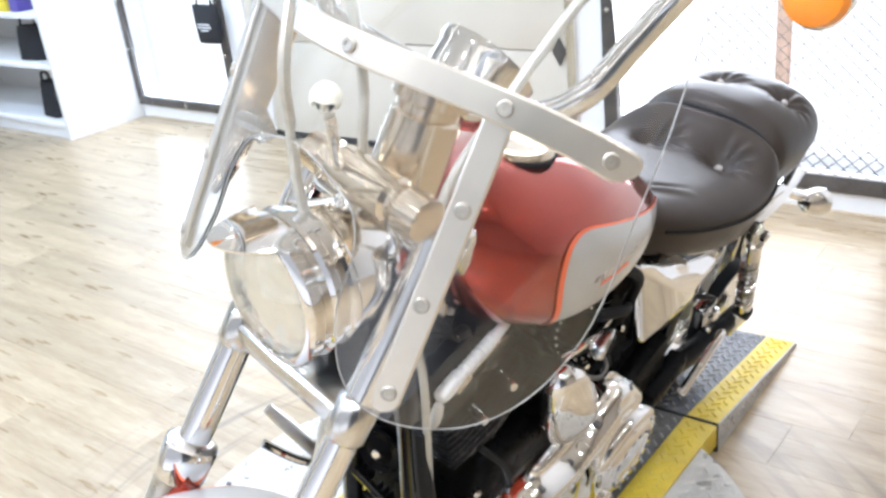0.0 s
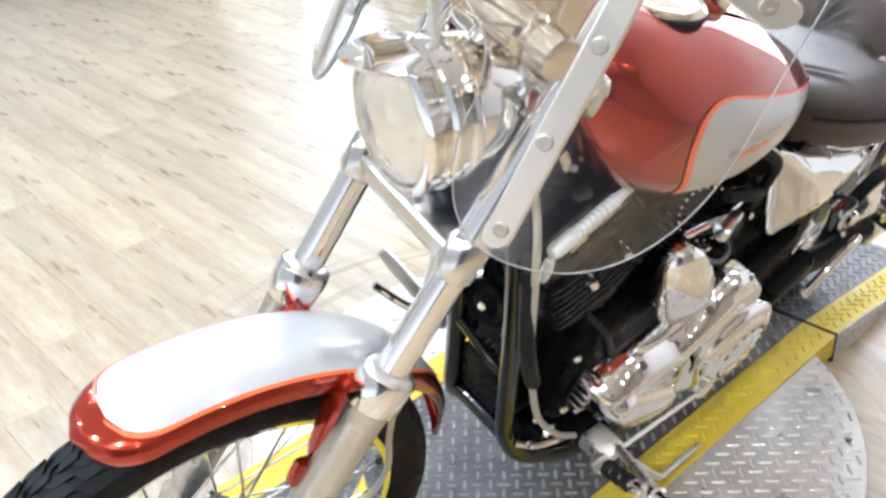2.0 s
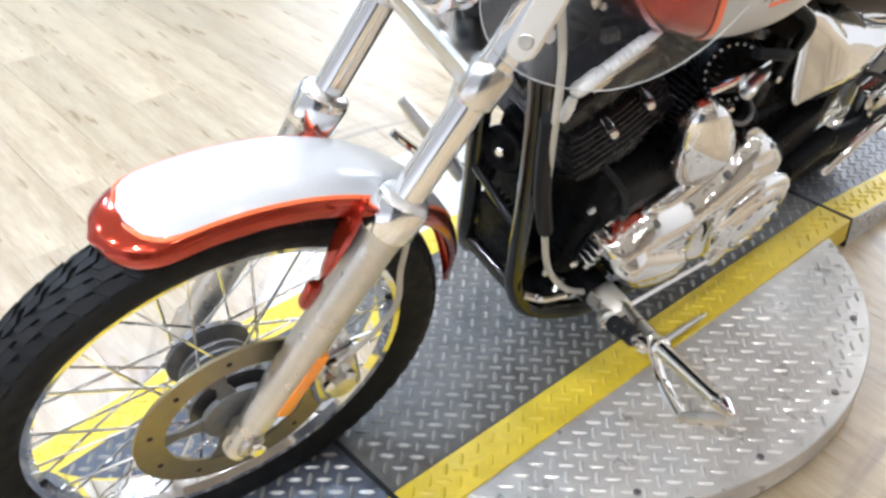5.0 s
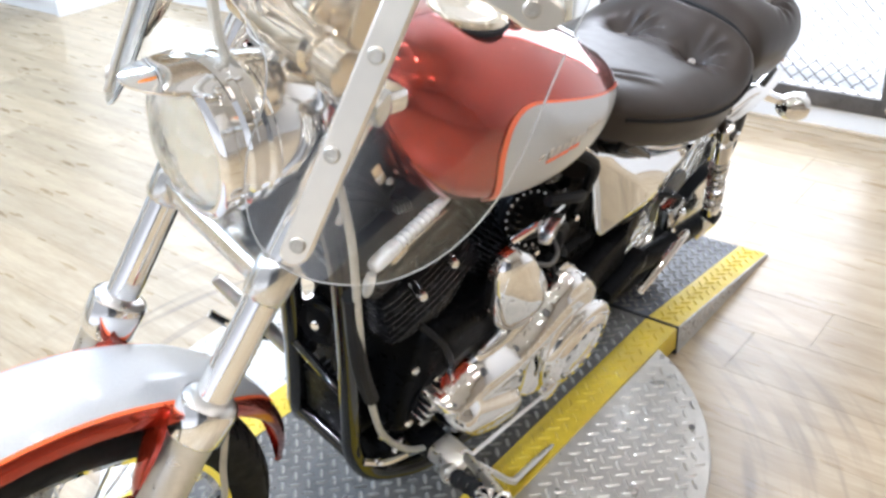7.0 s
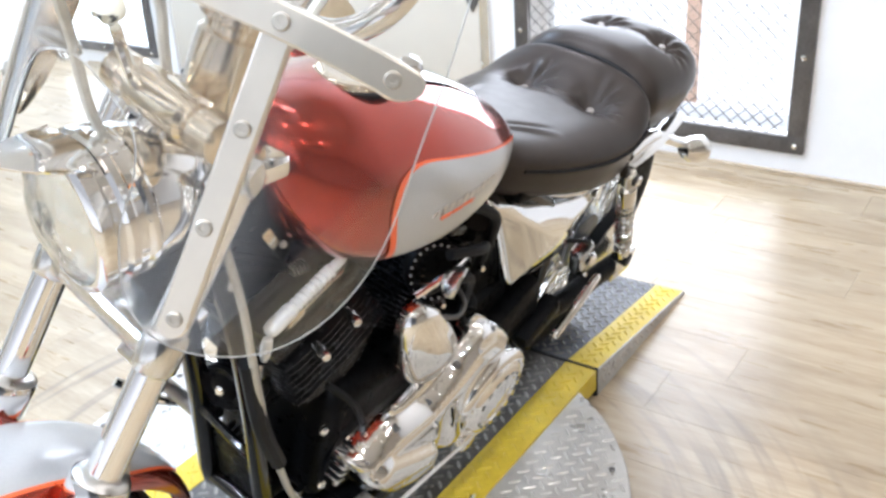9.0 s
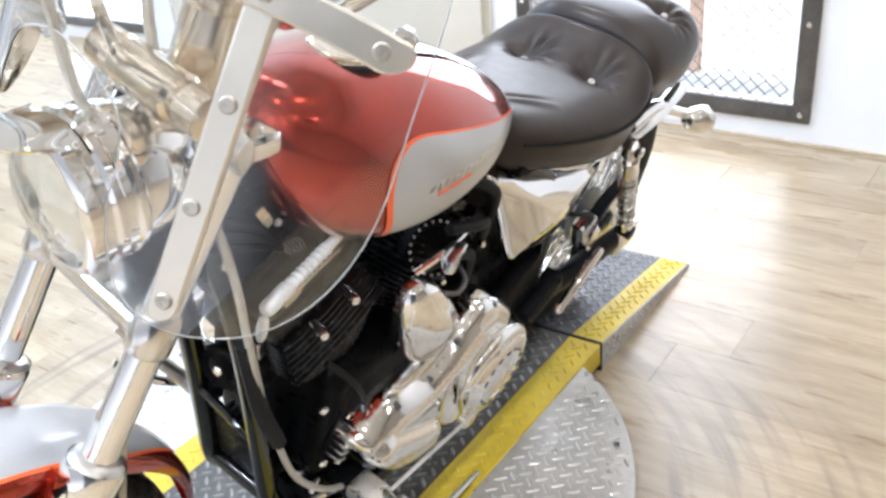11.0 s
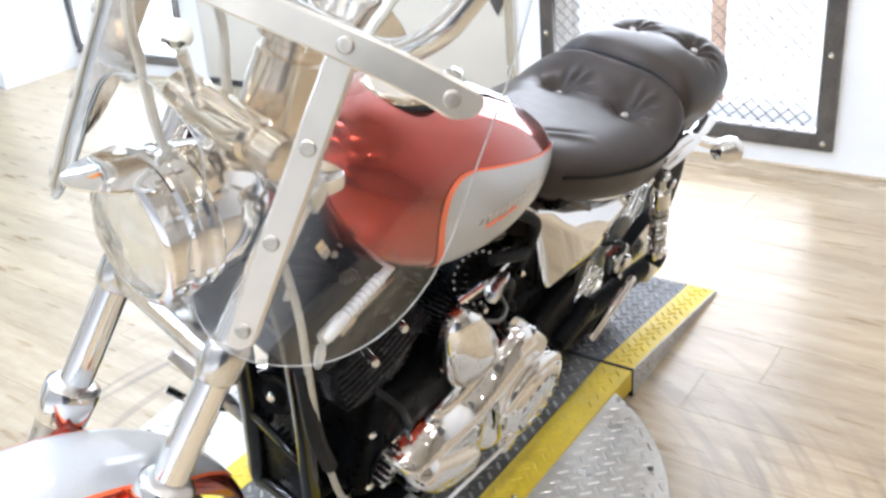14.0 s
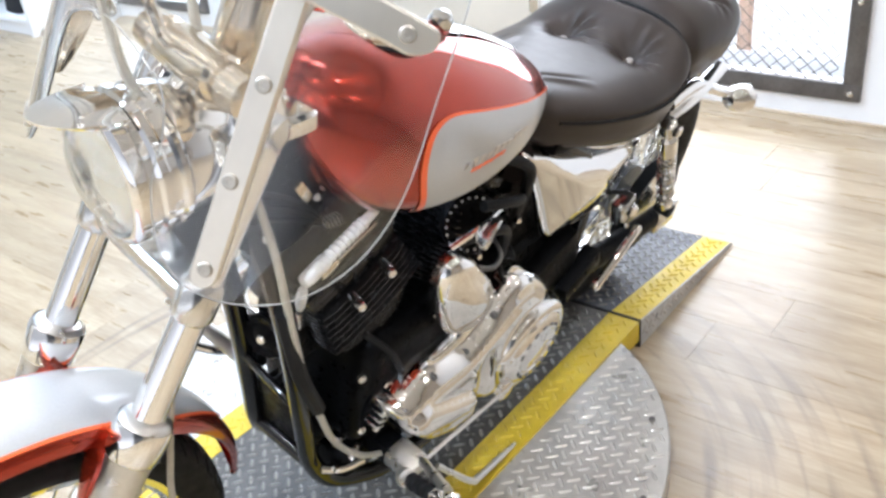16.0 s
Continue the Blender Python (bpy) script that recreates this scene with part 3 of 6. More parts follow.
for k in range(16):
    a = radians(11 + 22.5 * k)
    x, y = (R - 0.03) * math.cos(a), (R - 0.03) * math.sin(a)
    if abs(y) < HW + 0.02:
        continue
    if b0 is None:
        b0 = part("bolt", bolt(bmesh.new(), (0, 0, 0), (0, 0, 1), 0.007, 0.004), IRON, table)
        b0.location = (x, y, 0)
    else:
        o = b0.copy()
        scene.collection.objects.link(o)
        o.location = (x, y, 0)

RAMP = 0.535


def ramp(sgn, name_label):
    """A wedge that leads from the track down to the floor."""
    m = pose(0, 0, 0) if sgn > 0 else pose(0, 0, 0, 0, 0, 180)
    r = thing("ramp", name_label, "ramp", m, "ramps of the turntable")
    x0, x1, zt, ze = HL + 0.009, HL + 0.009 + RAMP, 0.0025, -0.058

    def z_at(x, y):
        return zt + (ze - zt) * (x - x0) / (x1 - x0)

    def wedge(y0, y1):
        bm = bmesh.new()
        ring = [(x0, FLOOR), (x0, zt), (x1, ze), (x1 + 0.012, FLOOR)]
        return loft(bm, [[V((x, y, z)) for x, z in ring] for y in (y0, y1)])

    mid = part("deck", wedge(-HI, HI), RAMP_PLATE, r, "grey painted diamond-plate deck", False)
    tread("deck_tread", lambda x, y: x0 + 0.012 < x < x1 - 0.01 and abs(y) < HI - 0.006, z_at, WORN_LUG, mid)
    for s in (-1, 1):
        y0, y1 = sorted((s * (HI + 0.0008), s * (HW - 0.003)))
        e = part("edge_band", wedge(y0, y1), YELLOW, r, "yellow painted edge band", False)
        tread("band_tread", lambda x, y, s=s: x0 + 0.012 < x < x1 - 0.01 and HI + 0.01 < y * s < HW - 0.01, z_at, YELLOW, e)
        # bare diamond-plate skirt
        bm = bmesh.new()
        ring = [(x0, FLOOR), (x0, zt - 0.001), (x1, ze - 0.001), (x1 + 0.012, FLOOR)]
        loft(bm, [[V((x, y * s, z)) for x, z in ring] for y in (HW - 0.0028, HW)])
        sk = part("skirt", bm, SKIRT, r, "bare diamond-plate skirt", False)
        vs, fs = lugs(lambda a, b: x0 + 0.012 < a < x1 - 0.03 and FLOOR + 0.01 < b < z_at(a, 0) - 0.01, lambda a, b: 0.0, 0.0225)
        me = bpy.data.meshes.new("skirt_tread")
        me.from_pydata([(a, s * (HW + c), b) for a, b, c in vs], [], fs)
        me.materials.append(PLATE)
        o = new("skirt_tread", me)
        o.parent = sk
        tagged(o, kind="stuff")
    part("joint_strip", box(bmesh.new(), *span(HL + 0.0005, HL + 0.0085, -HW - 0.001, HW + 0.001, FLOOR, 0.006), bevel=0.001), RUBBER, r, "black rubber joint strip")
    return r


ramp(1, "short diamond-plate ramp with yellow edges")
ramp(-1, "short diamond-plate ramp with yellow edges")

# ---------------------------------------------------------------- motorcycle
bike = thing("motorcycle", "red and white cruiser motorcycle with clear windshield on its side stand", "motorcycle", pose(0, 0.0374, 0, -18.8, 0, -2.4))
RAKE = radians(27)
AXIS_P, AXIS_D = V((0.52, 0, 0.86)), V((-math.sin(radians(24)), 0, math.cos(radians(24))))
STEER = Matrix.Translation(AXIS_P) @ Matrix.Rotation(radians(-6), 4, AXIS_D) @ Matrix.Translation(-AXIS_P)


def copies(ob, places):
    """More pieces on the same mesh at other local poses."""
    for m in places:
        o = ob.copy()
        scene.collection.objects.link(o)
        o.matrix_local = m
    return ob


def wire_wheel(name, c, r_tyre, w_tyre, r_rim, steer, hub_r, n_spokes, label):
    S = STEER if steer else Matrix()
    prof = [(-0.016, r_rim - 0.016), (-w_tyre * 0.30, r_rim - 0.008), (-w_tyre * 0.32, r_rim + 0.006), (-w_tyre * 0.27, r_rim + 0.004), (-0.012, r_rim - 0.010), (0.012, r_rim - 0.010),
            (w_tyre * 0.27, r_rim + 0.004), (w_tyre * 0.32, r_rim + 0.006), (w_tyre * 0.30, r_rim - 0.008), (0.016, r_rim - 0.016), (-0.016, r_rim - 0.016)]
    rim = part(name, lathe(bmesh.new(), prof, c, (0, 1, 0), 72, False), CHROME, bike, label, steer=steer)
    h = r_tyre - r_rim
    prof = []
    for k in range(17):
        a = math.pi * (k / 16) 
        y = -math.cos(a) * w_tyre / 2 * (1.0 if abs(math.cos(a)) < 0.95 else 0.97)
        prof.append((y, r_rim + 0.004 + h * 0.42 + (h * 0.58 - 0.004) * math.sin(a) ** 0.75))
    prof = [(-w_tyre * 0.28, r_rim - 0.002), (-w_tyre * 0.42, r_rim + h * 0.18)] + prof + [(w_tyre * 0.42, r_rim + h * 0.18), (w_tyre * 0.28, r_rim - 0.002)]
    tyre = part("tyre", lathe(bmesh.new(), prof, c, (0, 1, 0), 72, False), TYRE, rim, "black treaded tyre", steer=steer)
    # tread blocks: zigzag bars on both shoulders
    bm = bmesh.new()
    cv = V(c)
    n = 58

    def on(y, ang, lift):
        q = min(1.0, abs(y) / (w_tyre / 2))
        rr = r_rim + 0.004 + h * 0.42 + (h * 0.58 - 0.004) * max(0.0, 1 - q * q) ** 0.375 + lift
        return cv + V((math.cos(ang) * rr, y, math.sin(ang) * rr))

    for k in range(n):
        for s in (-1, 1):
            a0 = 2 * math.pi * (k + (0.5 if s > 0 else 0)) / n
            da = 2 * math.pi / n
            path = [(0.03, 0.0), (0.26, 0.2), (0.30, 0.9), (0.56, 1.1), (0.60, 1.7), (0.88, 2.0)]
            for (p0, q0), (p1, q1) in zip(path, path[1:]):
                wd = 0.42
                ys = [s * p * w_tyre / 2 for p in (p0, p1, p1, p0)]
                an = [a0 + da * q for q in (q0, q1, q1 + wd * 1.6, q0 + wd * 1.6)]
                lo = [bm.verts.new(on(y, a, -0.002)) for y, a in zip(ys, an)]
                hi = [bm.verts.new(on(y, a, 0.0045)) for y, a in zip(ys, an)]
                bm.faces.new(hi)
                for i in range(4):
                    bm.faces.new((lo[i], lo[(i + 1) % 4], hi[(i + 1) % 4], hi[i]))
    tagged(part("tread", bm, TYRE, rim, "raised zigzag tread blocks", False, steer=steer), kind="stuff")
    hw = 0.045
    part("hub", lathe(bmesh.new(), [(-hw - 0.02, 0.016), (-hw, 0.02), (-hw, hub_r), (-hw + 0.008, hub_r), (-hw + 0.016, hub_r * 0.66)] + [(-hw + 0.018 + 0.0045 * i, hub_r * (0.66, 0.80, 0.80)[i % 3]) for i in range(1, 12)] + [(hw - 0.016, hub_r * 0.66), (hw - 0.008, hub_r), (hw, hub_r), (hw, 0.02), (hw + 0.02, 0.016)], c, (0, 1, 0), 40), HUB, rim, "dull grey metal hub", steer=steer)
    # spokes: crossed, each one on a shared wire
    wire = None
    for k in range(n_spokes):
        side = 1 if k % 2 else -1
        a = 2 * math.pi * k / n_spokes
        cross = 0.62 * (1 if (k // 2) % 2 else -1)
        p0 = V((math.cos(a + cross) * hub_r * 0.95, side * (hw - 0.004), math.sin(a + cross) * hub_r * 0.95))
        p1 = V((math.cos(a) * (r_rim - 0.012), side * 0.004, math.sin(a) * (r_rim - 0.012)))
        d = p1 - p0
        u, w = frame_of(d)
        m = Matrix((u, w, d.normalized())).transposed().to_4x4()
        m = S @ Matrix.Translation(cv + p0) @ m
        if wire is None:
            wire = part("spoke", sweep(bmesh.new(), [(0, 0, 0), (0, 0, d.length)], 0.0019, 6), CHROME, rim)
            wire.matrix_local = m
        else:
            copies(wire, [m])
    return rim


FC = (0.80, 0.0, 0.312)
RC = (-0.725, 0.0, 0.303)
wire_wheel("front_wheel", FC, 0.335, 0.088, 0.270, True, 0.062, 40, "chrome wire-spoked wheel")
wire_wheel("rear_wheel", RC, 0.318, 0.125, 0.212, False, 0.07, 40, "chrome wire-spoked wheel")

# front brake
bm = bmesh.new()
lathe(bm, [(-0.0025, 0.146), (0.0025, 0.146), (0.0025, 0.104), (-0.0025, 0.104), (-0.0025, 0.146)], (FC[0], 0.064, FC[2]), (0, 1, 0), 64, False)
bd = part("brake_disc", bm, DISC, bike, "yellowish steel brake rotor", steer=True)
for k in range(5):
    a = 2 * math.pi * k / 5
    flat = [(math.cos(a + d) * r, math.sin(a + d) * r) for d, r in ((-0.30, 0.048), (-0.10, 0.078), (-0.14, 0.110), (0.14, 0.110), (0.10, 0.078), (0.30, 0.048))]
    part("rotor_arm", slab(bmesh.new(), flat, (1, 0, 0), (0, 0, 1), (FC[0], 0.0605, FC[2]), (0, 1, 0), 0.004), SPIDER, bd, steer=True)
part("rotor_carrier", lathe(bmesh.new(), [(-0.004, 0.052), (0.004, 0.052), (0.006, 0.045), (0.006, 0.03)], (FC[0], 0.063, FC[2]), (0, 1, 0), 32), SPIDER, bd, steer=True)
# flat dark discs on the rotor face stand in for shade in its holes
for k in range(10):
    a = 2 * math.pi * k / 10 + 0.2
    if k == 0:
        b0 = part("rotor_hole", lathe(bmesh.new(), [(0, 0.004), (0.0008, 0.004)], (0, 0, 0), (0, 1, 0), 8), DARK, bd)
        b0.matrix_local = STEER @ pose(FC[0] + math.cos(a) * 0.125, 0.067, FC[2] + math.sin(a) * 0.125)
    else:
        copies(b0, [STEER @ pose(FC[0] + math.cos(a) * 0.125, 0.067, FC[2] + math.sin(a) * 0.125)])
fx = lambda z: 0.803 - (z - 0.31) * math.tan(RAKE)
fd = V((-math.sin(RAKE), 0, math.cos(RAKE)))
bm = bmesh.new()
box(bm, (0, 0, 0), (0.075, 0.05, 0.11), pose(FC[0] - 0.135, 0.062, FC[2] + 0.02, 0, 12, 0), 0.014, 3)
lathe(bm, [(0, 0.026), (0.012, 0.026), (0.018, 0.02)], (FC[0] - 0.135, 0.087, FC[2] + 0.02), (0, 1, 0), 20)
cal = part("brake_caliper", bm, POLISHED, bike, "silver single-piston brake caliper", steer=True)
part("bracket", box(bmesh.new(), (0, 0, 0), (0.05, 0.02, 0.10), pose(FC[0] - 0.09, 0.075, FC[2] + 0.07, 0, 20, 0), 0.006), BLACK, cal, steer=True)
part("banjo_bolt", bolt(bmesh.new(), (FC[0] - 0.12, 0.088, FC[2] + 0.075), (0, 1, 0), 0.009, 0.014), CHROME, cal, steer=True)
part("brake_hose", sweep(bmesh.new(), curve([(FC[0] - 0.12, 0.1, FC[2] + 0.075), (FC[0] - 0.21, 0.085, FC[2] + 0.13), (0.57, 0.06, 0.50), (0.555, 0.05, 0.62), (0.53, 0.045, 0.8)]), 0.0045, 8), CABLE, bike, "clear-coated braided hose", steer=True)

# fork
for s in (1, -1):
    y = 0.097 * s
    nm = V((fx(0.685), y, 0.685))
    lo = V((fx(0.312), y, 0.312))
    tube = part("fork_tube", sweep(bmesh.new(), [nm, V((fx(1.02), y, 1.02))], 0.0198, 28), CHROME, bike, "chrome fork tube", steer=True)
    prof, L = [], (nm - lo).length
    for a, r in ((-0.045, 0.012), (-0.04, 0.019), (-0.02, 0.021), (0.02, 0.0215), (0.06, 0.0235), (L * 0.4, 0.0255), (L - 0.075, 0.0265), (L - 0.05, 0.028), (L - 0.045, 0.0305), (L - 0.012, 0.032), (L - 0.004, 0.0315), (L, 0.028), (L + 0.004, 0.022)):
        prof.append((a, r))
    sl = part("fork_slider", lathe(bmesh.new(), prof, lo, fd, 28), SLIDER, bike, "satin alloy fork slider", steer=True)
    lathe_bm = lathe(bmesh.new(), [(L - 0.05, 0.0308), (L - 0.046, 0.0335), (L - 0.008, 0.0340), (L - 0.003, 0.032)], lo, fd, 28, False)
    part("slider_collar", lathe_bm, CHROME, sl, "polished collar", steer=True)
    bm = bmesh.new()
    d2 = V((math.cos(RAKE), 0, math.sin(RAKE)))
    o = lo + fd * 0.115 - d2 * 0.012 + V((0, s * 0.0185, 0))
    m = Matrix((fd, d2, V((0, s, 0)))).transposed().to_4x4()
    box(bm, (0, 0, 0), (0.115, 0.02, 0.016), Matrix.Translation(o) @ m, 0.003)
    part("reflector", bm, AMBER, sl, "amber side reflector", steer=True)
    bm = bmesh.new()
    box(bm, (0, 0, 0), (0.03, 0.05, 0.035), Matrix.Translation(lo - fd * 0.01 + V((0.0, 0, 0))) @ pose(0, 0, 0, 0, -25, 0), 0.008)
    part("axle_clamp", bm, SLIDER, sl, steer=True)
    bolt_bm = bolt(bmesh.new(), lo + V((0.0, s * 0.026, -0.005)), (0, s, 0), 0.012, 0.008)
    part("axle_nut", bolt_bm, CHROME, sl, steer=True)
    # fender brace
    boss = V((fx(0.525) - 0.004, y - s * 0.022, 0.525))
    top = V((FC[0] - 0.165, s * 0.062, FC[2] + 0.337))
    bm = bmesh.new()
    arm = curve([boss, boss.lerp(top, 0.35) + V((0.020, s * 0.004, 0)), boss.lerp(top, 0.7) + V((0.018, s * 0.004, 0)), top])
    sweep(bm, arm, [0.020 - 0.007 * math.sin(math.pi * min(1.0, i / (len(arm) - 1) * 1.3)) + 0.012 * (i / (len(arm) - 1)) ** 3 for i in range(len(arm))], 12, 0.45)
    box(bm, (0, 0, 0), (0.06, 0.018, 0.04), Matrix.Translation(boss + V((0.004, 0, 0))) @ pose(0, 0, 0, 0, -20, 0), 0.007)
    br = part("fender_brace", bm, RED, bike, "red painted fender brace", steer=True)
    part("brace_bolt", bolt(bmesh.new(), boss + V((0.018, s * 0.01, 0)), (0, s, 0), 0.008, 0.006), CHROME, br, steer=True)

bm = bmesh.new()
box(bm, (fx(0.828) - 0.012, 0, 0.828), (0.062, 0.19, 0.034), pose(0, 0, 0), 0.012, 3)
for s in (1, -1):
    lathe(bm, [(-0.026, 0.0205), (-0.02, 0.0245), (0.02, 0.0245), (0.026, 0.0205)], (fx(0.828), 0.097 * s, 0.828), fd, 28)
part("lower_yoke", bm, POLISHED, bike, "polished lower fork yoke", steer=True)
bm = box(bmesh.new(), (fx(1.005) - 0.025, 0, 1.005), (0.07, 0.22, 0.028), pose(0, 0, 0), 0.012, 3)
part("upper_yoke", bm, CHROME, bike, "chrome upper fork yoke", steer=True)
part("steering_neck", sweep(bmesh.new(), [(fx(0.828) - 0.05, 0, 0.815), (fx(1.0) - 0.055, 0, 0.99)], 0.03, 20), GLOSS_BLACK, bike, steer=True)

# headlight
HD = V((1, -0.03, -0.04)).normalized()
HC = V((0.525, 0.012, 0.964))
K = 0.87
bm = lathe(bmesh.new(), [(-0.105, 0.004), (-0.10, 0.03), (-0.085, 0.055), (-0.055, 0.075), (-0.02, 0.084), (0.0, 0.086), (0.004, 0.09), (0.010, 0.0905), (0.014, 0.087), (0.022, 0.087), (0.026, 0.0925), (0.034, 0.093), (0.038, 0.088), (0.046, 0.088), (0.05, 0.0915), (0.062, 0.0915), (0.066, 0.086), (0.067, 0.08), (0.060, 0.077), (0.056, 0.078)], HC, HD, 56, False)
bmesh.ops.scale(bm, vec=(1, K, K), space=Matrix.Translation(-HC), verts=bm.verts)
hl = part("headlight", bm, CHROME, bike, "chrome bullet headlight with ribbed bezel", steer=True)
part("reflector_bowl", lathe(bmesh.new(), [(0.058, 0.069), (0.03, 0.057), (0.0, 0.035), (-0.01, 0.012), (-0.011, 0.001)], HC, HD, 40, False), REFLECTOR, hl, "polished reflector bowl", steer=True)
part("bulb", lathe(bmesh.new(), [(-0.01, 0.012), (0.01, 0.013), (0.02, 0.009), (0.024, 0.002)], HC, HD, 16), POLISHED, hl, steer=True)
ln = part("lens", lathe(bmesh.new(), [(0.060, 0.0685), (0.070, 0.061), (0.080, 0.042), (0.085, 0.02), (0.0865, 0.001), (0.0835, 0.001), (0.082, 0.02), (0.077, 0.042), (0.067, 0.06), (0.058, 0.0675)], HC, HD, 40), LENS_GLASS, hl, "clear headlight glass", steer=True)
ln.visible_shadow = False
# visor
bm = bmesh.new()
u, w = frame_of(HD)
rings = []
for t in (0.0, 0.2, 0.4, 0.6, 0.8, 0.95, 1.0):
    ring = []
    for k in range(25):
        a = radians(-32 + 64 * k / 24)
        e = 0.078 * t * max(0.0, 1 - (a / radians(32)) ** 2) ** 0.9
        ring.append(HC + HD * (0.045 + e) + (w * math.cos(a) + u * math.sin(a)) * (0.0812 + 0.006 * t))
    rings.append(ring)
back = [[p - (p - (HC + HD * (p - HC).dot(HD))).normalized() * 0.003 for p in r] for r in rings[::-1]]
loft(bm, [r for r in rings + back], False, False)
part("visor", bm, CHROME, hl, "chrome headlight visor", steer=True)
part("mount", sweep(bmesh.new(), [HC + V((-0.03, 0, 0.06)), HC + V((-0.05, 0, 0.085)), (0.46, 0.01, 1.055)], 0.016, 12), CHROME, hl, steer=True)

# handlebar clamp, risers, speedometer
bm = bmesh.new()
lathe(bm, [(-0.087, 0.004), (-0.085, 0.016), (-0.08, 0.022), (-0.055, 0.0235), (-0.05, 0.020), (-0.042, 0.020), (-0.037, 0.0245), (0.04, 0.0245), (0.045, 0.020), (0.053, 0.020), (0.058, 0.0235), (0.086, 0.022), (0.09, 0.012)], (0.487, 0.035, 1.070), (0, 1, 0), 24)
part("top_clamp", bm, WARM_METAL, bike, "chrome barrel clamp above the headlight", steer=True)
bm = bmesh.new()
lathe(bm, [(-0.02, 0.030), (-0.01, 0.039), (0.0, 0.041), (0.05, 0.040), (0.086, 0.038), (0.09, 0.034), (0.098, 0.034), (0.102, 0.042), (0.125, 0.042), (0.133, 0.036)], (0.42, 0.018, 1.03), (-0.3, 0, 1), 40)
part("riser", bm, WARM_METAL, bike, "thick chrome handlebar riser", steer=True)
bm = bmesh.new()
lathe(bm, [(-0.07, 0.004), (-0.067, 0.020), (-0.058, 0.036), (-0.043, 0.048), (-0.024, 0.0555), (0.0, 0.058), (0.006, 0.062), (0.014, 0.062), (0.016, 0.056)], (0.285, -0.01, 1.125), (-0.75, 0, 0.66), 36)
sp = part("speedometer", bm, CHROME, bike, "round chrome speedometer housing", steer=True)
part("dial", lathe(bmesh.new(), [(0.014, 0.046), (0.015, 0.001)], (0.285, -0.01, 1.125), (-0.75, 0, 0.66), 32), WALL, sp, "white dial face", steer=True)
for s in (1, -1):
    pts = curve([(0.405, 0.0, 1.165), (0.404, 0.10 * s, 1.168), (0.390, 0.150 * s, 1.170), (0.372, 0.188 * s, 1.200), (0.345, 0.205 * s, 1.245), (0.32, 0.222 * s, 1.29), (0.29, 0.262 * s, 1.37), (0.23, 0.33 * s, 1.42), (0.13, 0.39 * s, 1.42), (0.04, 0.42 * s, 1.41)], 6)
    hb = part("handlebar", sweep(bmesh.new(), pts, 0.0128, 14), CHROME, bike, "tall chrome handlebar", steer=True)
    part("grip", sweep(bmesh.new(), pts[-9:], 0.018, 14), RUBBER, hb, "black rubber grip", steer=True)
    part("lever", sweep(bmesh.new(), curve([(0.24, 0.36 * s, 1.43), (0.20, 0.39 * s, 1.43), (0.12, 0.44 * s, 1.42), (0.05, 0.46 * s, 1.41)]), [0.006] * 19, 8, 0.6), CHROME, hb, steer=True)
    c0 = {1: [(0.26, 0.20, 1.40), (0.285, 0.14, 1.29), (0.304, 0.117, 1.253), (0.357, 0.12, 1.213), (0.398, 0.122, 1.175), (0.44, 0.10, 1.08), (0.45, 0.08, 0.92)], -1: [(0.36, -0.24, 1.40), (0.50, -0.06, 1.34), (0.582, 0.02, 1.224), (0.570, 0.017, 1.143), (0.552, 0.012, 1.063), (0.51, -0.02, 1.0)]}[s]
    part("control_cable", sweep(bmesh.new(), curve(c0), 0.0055, 8), CABLE, bike, "pale control cable", steer=True)
    st = V((0.372, 0.362 * s, 1.352))
    part("signal_stalk", sweep(bmesh.new(), [V((0.29, 0.262 * s, 1.37)), V((0.32, 0.33 * s, 1.352)), st], 0.007, 8), CHROME, hb, steer=True)
    sig = part("turn_signal", lathe(bmesh.new(), [(-0.03, 0.006), (-0.026, 0.016), (-0.01, 0.025), (0.002, 0.027), (0.004, 0.024)], st, (1, 0, 0), 28), CHROME, bike, "chrome bullet turn signal", steer=True)
    part("signal_lens", lathe(bmesh.new(), [(0.002, 0.0255), (0.012, 0.023), (0.019, 0.013), (0.021, 0.001)], st, (1, 0, 0), 28), AMBER, sig, "amber lens", steer=True)
part("control_cable", sweep(bmesh.new(), curve([(0.44, -0.10, 1.38), (0.504, 0.015, 1.253), (0.477, 0.009, 1.162), (0.469, 0.005, 1.10), (0.45, 0.0, 1.0)]), 0.0055, 8), CABLE, bike, "pale control cable", steer=True)
bm = bmesh.new()
bmesh.ops.create_uvsphere(bm, u_segments=36, v_segments=26, radius=0.0145)
for v in bm.verts:
    v.co.x *= 1.1
    if v.co.z < -0.004:
        v.co.x *= 0.8
        v.co.y *= 0.72
    for ey in (-0.0055, 0.0055):
        d = (v.co - V((0.0145, ey, -0.001))).length
        if d < 0.0056:
            v.co.x -= 0.008
bm.transform(Matrix.Translation((0.54, 0.03, 1.172)) @ pose(0, 0, 0, 0, 15, 40))
orn = part("ornament", bm, BONE, bike, "small ivory skull-shaped ornament", steer=True)
orn.data.materials.append(DARK)
om = (STEER @ Matrix.Translation((0.54, 0.03, 1.172)) @ pose(0, 0, 0, 0, 15, 40)).inverted()
for f in orn.data.polygons:
    q = om @ f.center
    if q.x > 0 and (min((q.y - e) ** 2 + (q.z + 0.001) ** 2 for e in (-0.0058, 0.0058)) < 0.0000175 or (abs(q.z + 0.0095) < 0.0012 and abs(q.y) < 0.005)):
        f.material_index = 1
